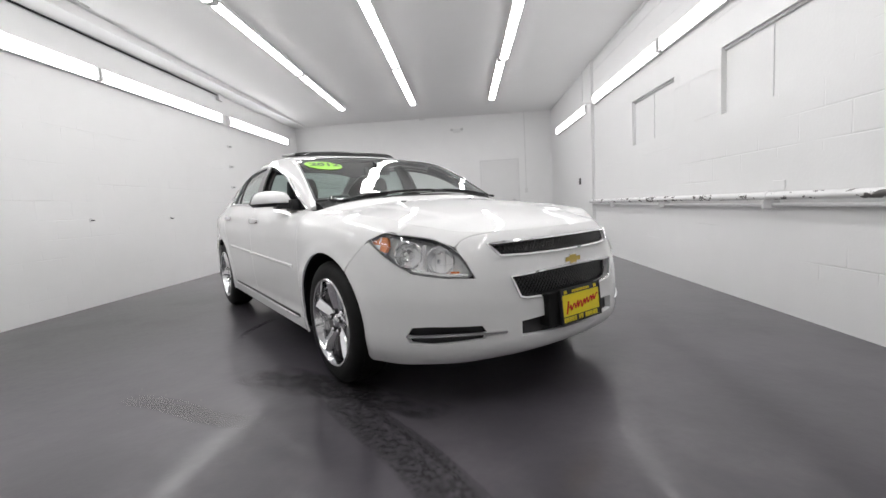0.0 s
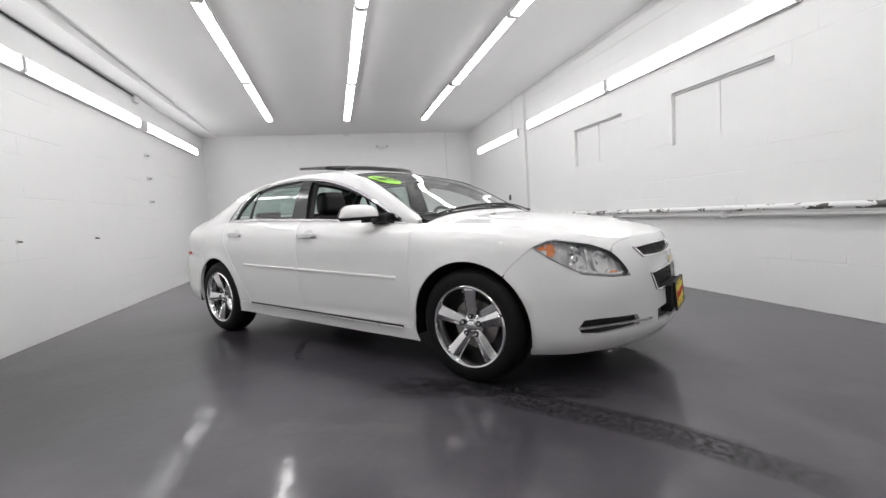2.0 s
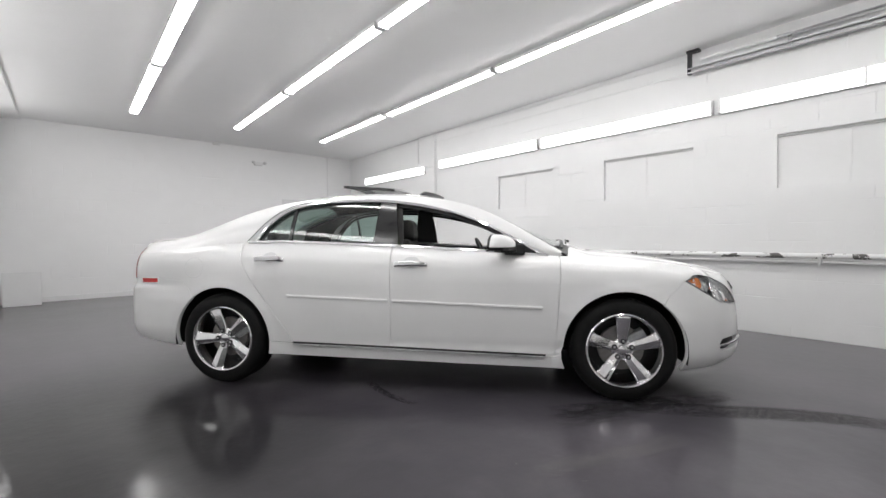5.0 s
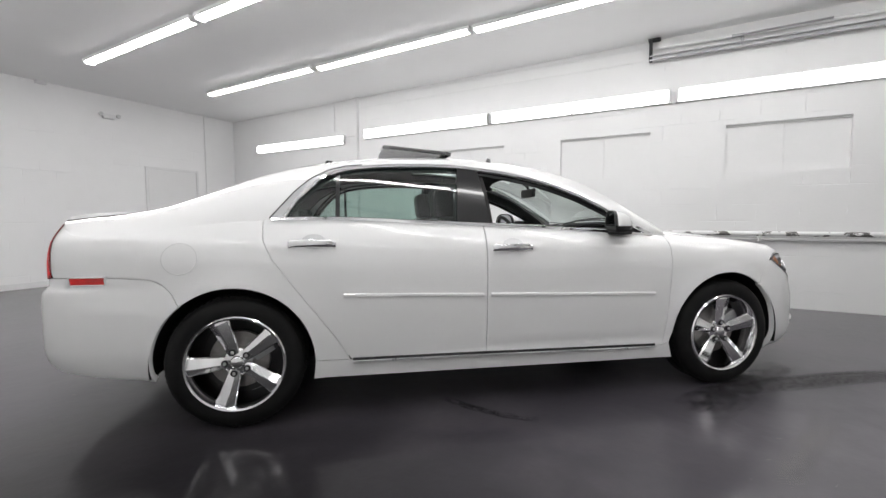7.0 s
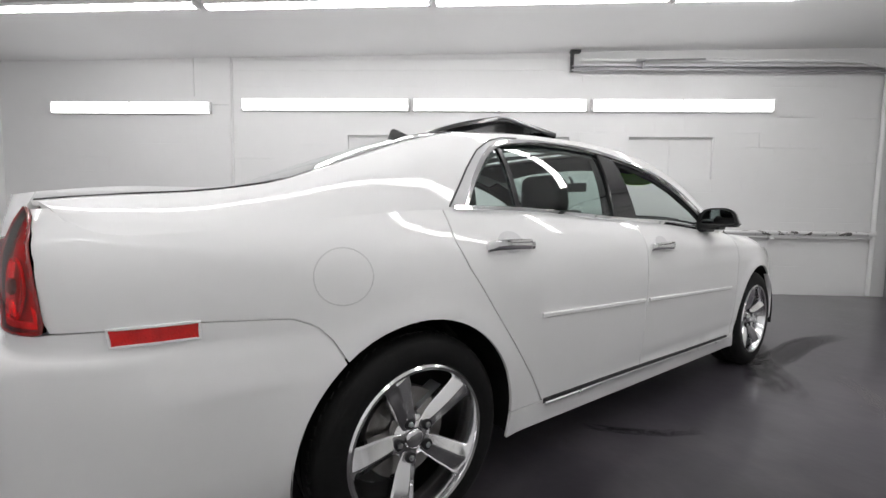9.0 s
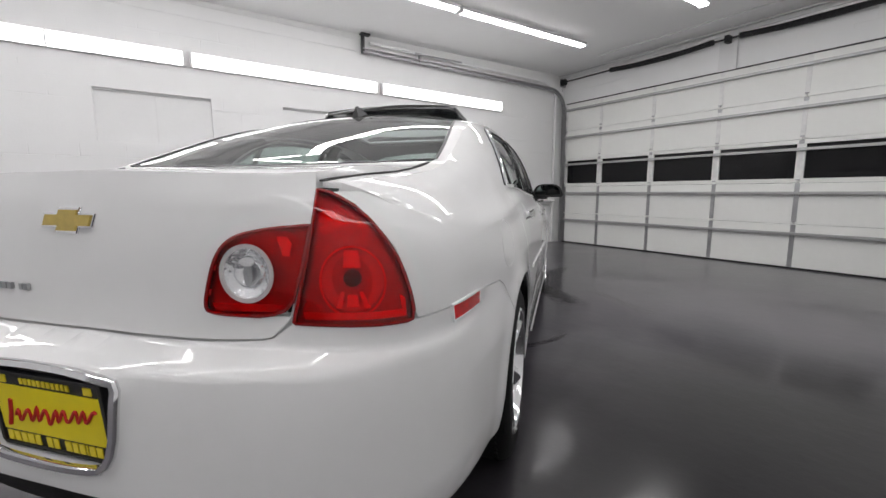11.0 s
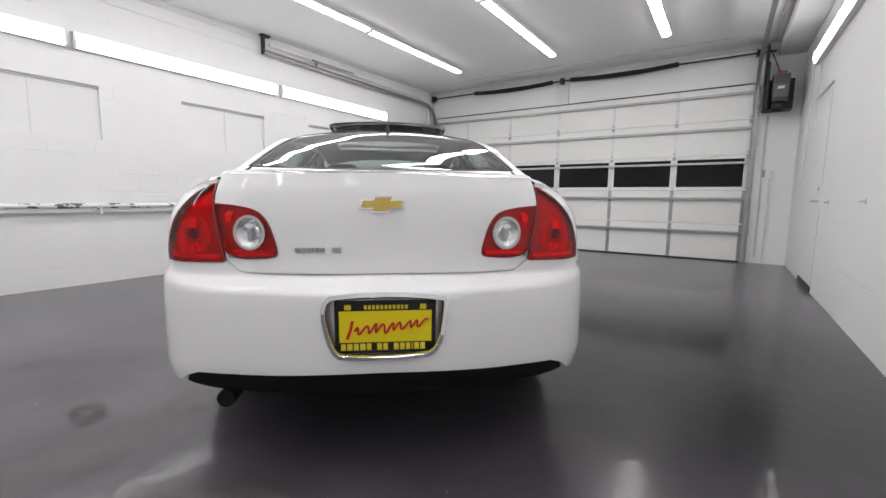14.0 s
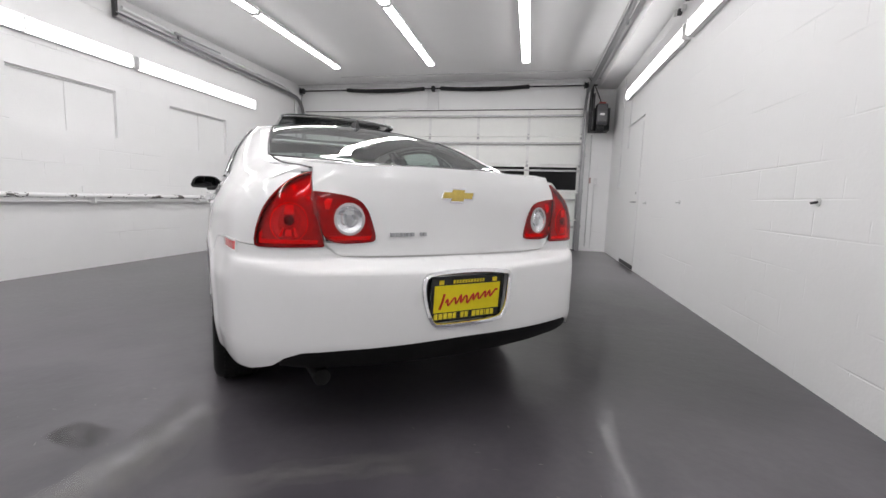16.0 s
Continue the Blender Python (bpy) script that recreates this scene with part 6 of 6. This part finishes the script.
# jackshaft door opener on the end wall
op = thing("door_opener", "grey jackshaft garage door opener with a black bracket", "door opener")
part("casing", box(-3.90, -3.70, -.95, -.74, 2.42, 2.80, .03), material("opener_grey", (0.075, 0.075, 0.08), 0.5, vary=0.15, scale=10), op)
part("cover", box(-3.885, -3.715, -.738, -.712, 2.46, 2.66, .010), material("opener_cover", (0.12, 0.12, 0.125), 0.45, vary=0.15, scale=14), op)
part("red_cap", box(-3.86, -3.74, -.95, -.76, 2.802, 2.83, .008), material("red_motor_cap", (0.30, 0.05, 0.04), 0.5, vary=0.2, scale=20), op)
part("name_plate", box(-3.84, -3.76, -.711, -.708, 2.58, 2.62), M_TRIM, op)
part("bracket", box(-3.66, -3.64, Y0 + .002, -.74, 2.36, 2.98, .004), M_DARKSTEEL, op)
part("mount_plate", box(-3.97, -3.62, Y0 + .002, -.952, 2.34, 2.76, .006), M_DARKSTEEL, op)
part("gearbox", lathe([(.05, -.07), (.085, -.06), (.09, 0), (.085, .06), (.05, .07)], 24, "x", at=(-3.78, -.86, 2.37)), M_DARKSTEEL, op, smooth=True)
part("chain_guard", box(-3.645, -3.61, -1.15, -.86, 2.70, 3.26, .012), M_DARKSTEEL, op)
part("cord", tube([(-3.78, -.80, 2.82), (-3.72, -.9, 3.02), (-3.66, -1.0, 3.2), (-3.55, -1.0, 3.33)], .008, 6), M_DARKSTEEL, op)
tagged(part("switch_box", box(-3.86, -3.80, Y0 + .0015, Y0 + .05, 1.34, 1.46, .006), M_TRIM), "small white control box on the end wall", "switch box")
tagged(part("switch_plate", box(-3.74, -3.70, Y0 + .0015, Y0 + .035, 1.36, 1.47, .004), material("pinkish_switch", (0.45, 0.32, 0.30), 0.5)), "small reddish push button box on the end wall", "switch")


def conduit(pts, r, label, mat=M_TRIM):
    ob = tagged(part("conduit", tube(pts, r, 10), mat, smooth=True), label, "conduit", "conduits")
    return ob


conduit([(-3.80, Y0 + .02, 1.34), (-3.80, Y0 + .02, .06)], .012, "white painted conduit down the end wall")
conduit([(-3.70, Y0 + .02, 2.3), (-3.70, Y0 + .02, .10)], .012, "white painted conduit down the end wall", M_GREYPAINT)
conduit([(X1 - .05, -.95, .02), (X1 - .05, -.95, 3.0)], .03, "white painted pipe in the corner by the garage door")
conduit([(X1 - .06, Y0 + .18, 3.0), (X1 - .06, -.6, 3.16), (X1 - .06, .2, 3.17), (X1 - .06, 3.1, 3.19)], .022, "white painted pipe along the top of the block wall")
conduit([(X1 - .036, 8.04, 3.28), (X1 - .036, 8.04, .02)], .013, "white painted conduit down the wall pier")
conduit([(X1 - .03, 8.59, 3.24), (X1 - .03, 8.59, 2.70)], .010, "thin white conduit beside the wall pier")
conduit([(X1 - .032, 8.05, 2.58), (X1 - .032, 8.57, 2.585)], .009, "thin white conduit across the wall pier")
conduit([(-3.70, Y0 + .3, 3.335), (-3.70, 2.0, 3.315), (-3.70, 5.0, 3.29)], .016, "painted conduit under the ceiling by the soffit", M_GREYPAINT)
conduit([(-3.60, Y0 + .3, 3.345), (-3.60, 4.0, 3.305)], .011, "painted conduit under the ceiling by the soffit", M_GREYPAINT)
tagged(part("cable", tube([(X0 + .025, y, 3.145 + .012 * max(0, 6 - y) + .006 * math.sin(y * 1.3)) for y in np.linspace(.3, 8.15, 26)], .011, 7), M_DARKSTEEL), "black cable along the top of the wall", "cable")
tagged(part("junction_box", box(X0 + .001, X0 + .06, 8.00, 8.14, 3.05, 3.16, .008), M_TRIM), "white junction box at the end of the cable", "box")
cb = thing("cable_bundle", "dark bundle of cable clips above the lamps", "cable")
for y in np.linspace(2.3, 3.3, 9):
    bm = box(X0 + .01, X0 + .05, y, y + .05, 3.04 + .03 * math.sin(y * 17), 3.10 + .03 * math.sin(y * 17), .006)
    part("clip", bm, M_GREYPAINT if int(y * 10) % 2 else M_DARKSTEEL, cb)
for z in (2.26, 1.89, 1.51):
    br = thing("wall_bracket", "small white painted steel bracket on the block wall", "bracket", "wall brackets")
    part("plate", box(X0 + .001, X0 + .012, 8.20, 8.30, z - .03, z + .03, .002), M_TRIM, br)
    part("arm", box(X0 + .012, X0 + .06, 8.23, 8.27, z - .012, z + .012, .003), M_GREYPAINT, br)
for y, z in ((5.10, 1.0), (6.45, .985), (2.92, 1.0), (1.6, .99)):
    bo = thing("wall_bolt", "dark bolt stub in the block wall", "bolt", "wall bolts")
    part("plate", lathe([(.0001, .006), (.022, .005), (.024, .0005)], 16, "x", at=(X0, y, z)), M_GREYPAINT, bo)
    part("stud", tube([(X0 + .004, y, z), (X0 + .04, y + .004, z - .006)], .007, 8), M_DARKSTEEL if y > 4 else M_GREYPAINT, bo)

conduit([(X0 + .014, .30, 2.64), (X0 + .014, .30, 1.95)], .007, "thin white cord hanging down the block wall")
tagged(part("cord_box", box(X0 + .001, X0 + .03, .27, .33, 1.86, 1.95, .004), M_TRIM), "small white box on a hanging cord", "box")
conduit([(X0 + .014, -.28, 3.10), (X0 + .014, -.27, 2.2), (X0 + .014, -.24, 1.34)], .008, "thin white cord hanging down the block wall")
tagged(part("cord_box", box(X0 + .001, X0 + .035, -.275, -.205, 1.24, 1.34, .004), M_TRIM), "small white box on a hanging cord", "box")

# flush door in the west wall, and one in the end wall
d1 = tagged(thing("door_1", "white flush door painted like the wall", "door"), kind="structure")
part("leaf", box(X0 + .001, X0 + .009, .22, 1.16, .075, 2.14, .003), M_WALL_X, d1)
part("head", box(X0 + .001, X0 + .022, .20, 1.20, 2.205, 2.220, .003), M_GREYPAINT, d1)
part("sill_gap", box(X0 + .001, X0 + .012, .24, 1.14, .012, .068), M_BLACK, d1)
part("door_handle", tube([(X0 + .008, 1.08, 1.0), (X0 + .06, 1.08, 1.0), (X0 + .062, .98, 1.0)], .009, 8), M_STEEL, d1)
part("lock", lathe([(.0001, .024), (.018, .022), (.02, .016)], 14, "x", at=(X0, 1.08, 1.13)), M_STEEL, d1)
d2 = tagged(thing("door_2", "white flush door in the end wall", "door"), kind="structure")
part("leaf", box(.75, 1.66, Y1 - .014, Y1 - .001, .01, 2.0, .003), M_PANEL, d2)
for x0, x1, z0, z1 in ((.70, .745, 0, 2.05), (1.665, 1.71, 0, 2.05), (.745, 1.665, 2.005, 2.05)):
    part("frame", box(x0, x1, Y1 - .022, Y1 - .001, z0, z1, .003), M_TRIM, d2)
part("door_handle", tube([(1.58, Y1 - .014, 1.0), (1.58, Y1 - .06, 1.0), (1.50, Y1 - .062, 1.0)], .009, 8), M_STEEL, d2)
tagged(part("wall_outlet", box(1.84, 1.92, Y1 - .022, Y1 - .001, 1.16, 1.28, .004), M_TRIM), "white wall outlet beside the flush door", "outlet")
conduit([(1.30, -.60, ceiling_at(-.6) - .013), (-3.55, -.60, ceiling_at(-.6) - .013)], .010, "thin painted conduit across the ceiling before the garage door", M_GREYPAINT)
conduit([(1.88, Y1 - .012, 1.28), (1.88, Y1 - .012, 3.2)], .010, "thin white conduit above the wall outlet")
conduit([(X0 + .35, Y1 - .014, 3.245), (-.73, Y1 - .014, 3.245)], .010, "dark line of conduit along the end wall's top", M_GREYPAINT)
si = thing("alarm_siren", "white emergency light with two lamp heads on the end wall", "emergency light")
part("body", box(.06, .24, Y1 - .07, Y1 - .001, 2.80, 2.88, .012), M_TRIM, si)
for x in (.02, .28):
    part("lamp_head", lathe([(.0001, -.05), (.030, -.048), (.036, -.035), (.030, .0), (.012, .03), (.0001, .032)], 20, "y", at=(x, Y1 - .06, 2.86)), M_GREYPAINT, si, smooth=True)
tagged(part("junction_box", box(-.80, -.66, Y1 - .06, Y1 - .001, 3.16, 3.26, .008), M_TRIM), "white junction box at the end wall's top", "box")
tagged(part("board", box(-4.03, -3.56, Y1 - .42, Y1 - .38, .002, .565, .006), M_PANEL), "white board leaning in the corner of the room", "board")
tagged(part("wall_switch", box(X1 - .02, X1 - .001, 8.92, 9.0, 1.20, 1.32, .004), M_BLACK), "black wall switch beside the wall pier", "switch")

# pipe and rail along the east wall
pr = thing("wall_pipe", "white painted steel pipe with chipped paint along the wall", "pipe")
part("pipe", tube([(X1 - .08, y, .866) for y in np.linspace(-.95, 8.0, 40)], .028, 16), M_RUST, pr, "chipped white pipe", smooth=True)
for y in (.4, 2.0, 3.62, 5.3, 6.9):
    bm = box(X1 - .12, X1 - .001, y - .012, y + .012, .775, .84, .003)
    part("bracket", bm, M_TRIM, pr)
    part("pipe_clamp", lathe([(.030, -.016), (.034, -.014), (.034, .014), (.030, .016)], 18, "y", at=(X1 - .08, y, .866), closed=True), M_TRIM, pr, smooth=True)
tagged(part("wall_pipe", tube([(X1 - .05, y, .800 + (.02 * max(0, y - 5.5) / 2.5)) for y in np.linspace(-.95, 8.0, 24)], .014, 10), M_TRIM, smooth=True), "thin white painted pipe under the chipped pipe", "pipe")
tagged(part("wall_plate", box(X1 - .008, X1 - .001, 3.56, 3.68, .905, .975, .003), M_WALL_X), "small painted plate on the block wall", "plate")

# ---- tyre marks, scuffs and a damp patch on the floor ----
M_SCUFF = material("pale_scuff", (0.12, 0.115, 0.112), 0.5, vary=0.3, scale=20)
rnd = random.Random(5)
line = spline([(0, -.62), (.25, -.50), (.5, -.36), (.75, -.20), (1.0, -.03), (1.3, .14), (1.6, .30), (2.0, .46)])
liny = spline([(0, 2.62), (.25, 2.44), (.5, 2.25), (.75, 2.06), (1.0, 1.86), (1.3, 1.62), (1.6, 1.34), (2.0, .95)])
verts, faces = [], []


def chip(x, y, a, l, w, z=.0012):
    k = len(verts)
    c, s = math.cos(a), math.sin(a)
    n = 7
    for i in range(n):
        t = 2 * math.pi * i / n
        r = 1 + rnd.uniform(-.35, .25)
        px, py = l * math.cos(t) * r, w * math.sin(t) * r
        verts.append((x + c * px - s * py, y + s * px + c * py, z))
    faces.append(list(range(k, k + n)))


M_MARK = stain("rubber_mark", (0.010, 0.009, 0.011), 0.6, 0.9, (7, 56, 1))
M_SMEAR = stain("rubber_smear", (0.016, 0.015, 0.017), 0.6, 0.6, (4, 9, 1))
floor_mark("tyre_mark", [(line(t), liny(t)) for t in np.linspace(.12, 1.75, 34)], .18, M_MARK, "black rubber tyre mark across the painted floor", "tyre mark", .0014)
floor_mark("tyre_mark", [(line(t) + .075, liny(t) + .06) for t in np.linspace(.3, 1.5, 30)], .06, M_MARK, "narrow black rubber tyre mark on the floor", "tyre mark", .0018)
floor_mark("floor_smear", [(-1.12, 2.72), (-.9, 2.62), (-.68, 2.52), (-.45, 2.46), (-.2, 2.44)], .22, M_SMEAR, "smeared dark rubber scuff on the floor", "smear", .0022)
verts, faces = [], []
for i in range(46):
    cx, cy, sx = rnd.choice(((-1.42, 2.40, .16), (-.75, 6.55, .22), (-1.0, 6.3, .25), (-2.6, 6.2, .3), (-.2, 2.9, .5)))
    chip(rnd.gauss(cx, sx), rnd.gauss(cy, sx * .6), rnd.uniform(-1.2, .2), rnd.uniform(.004, .018), rnd.uniform(.001, .004), .0008 + i * 1e-6)
me = bpy.data.meshes.new("floor_scuff")
me.from_pydata(verts, [], faces)
me.materials.append(M_SCUFF)
tagged(new("floor_scuff", me), "small pale scuffs in the floor paint", "scuff", kind="stuff")
M_WORN = stain("worn_pale_floor", (0.20, 0.19, 0.185), 0.55, 0.55, (3.2, 7.0, 1))
floor_mark("worn_streak", [(-1.27, 6.95), (-1.27, 6.75), (-1.27, 6.55), (-1.22, 6.30), (-1.14, 6.05)], .30, M_WORN, "pale worn streak in the floor paint", "worn paint", .0016)
floor_mark("worn_streak", [(-1.60, 6.70), (-1.80, 6.52), (-2.05, 6.42), (-2.35, 6.30)], .16, M_WORN, "faint pale worn streak in the floor paint", "worn paint", .0017)
floor_mark("worn_streak", [(-1.62, 2.44), (-1.45, 2.40), (-1.28, 2.34), (-1.05, 2.22), (-.70, 2.12)], .13, M_WORN, "pale worn streak beside the tyre mark", "worn paint", .0017)
M_DRAG = stain("dark_drag_mark", (0.014, 0.013, 0.015), 0.5, 0.9, (2.0, 9.0, 1))
floor_mark("floor_smear", [(-1.52, 4.05), (-1.56, 3.85), (-1.57, 3.66), (-1.53, 3.45)], .07, M_DRAG, "thin dark drag mark on the floor beside the car", "smear", .0019)
floor_mark("floor_smear", [(-1.0, 2.80), (-.75, 2.66), (-.45, 2.48), (-.15, 2.30), (.15, 2.14)], .20, M_DRAG, "dark rubber streaks beside the front wheel", "smear", .0024)
M_PATCH = stain("dark_floor_patch", (0.014, 0.013, 0.014), 0.3, 1.0, (2.2, 2.6, 1))
floor_mark("floor_patch", [(-1.05, 6.51), (-.98, 6.51), (-.91, 6.50), (-.85, 6.49), (-.79, 6.49)], .15, M_PATCH, "dark worn patch on the painted floor", "patch", .0012)
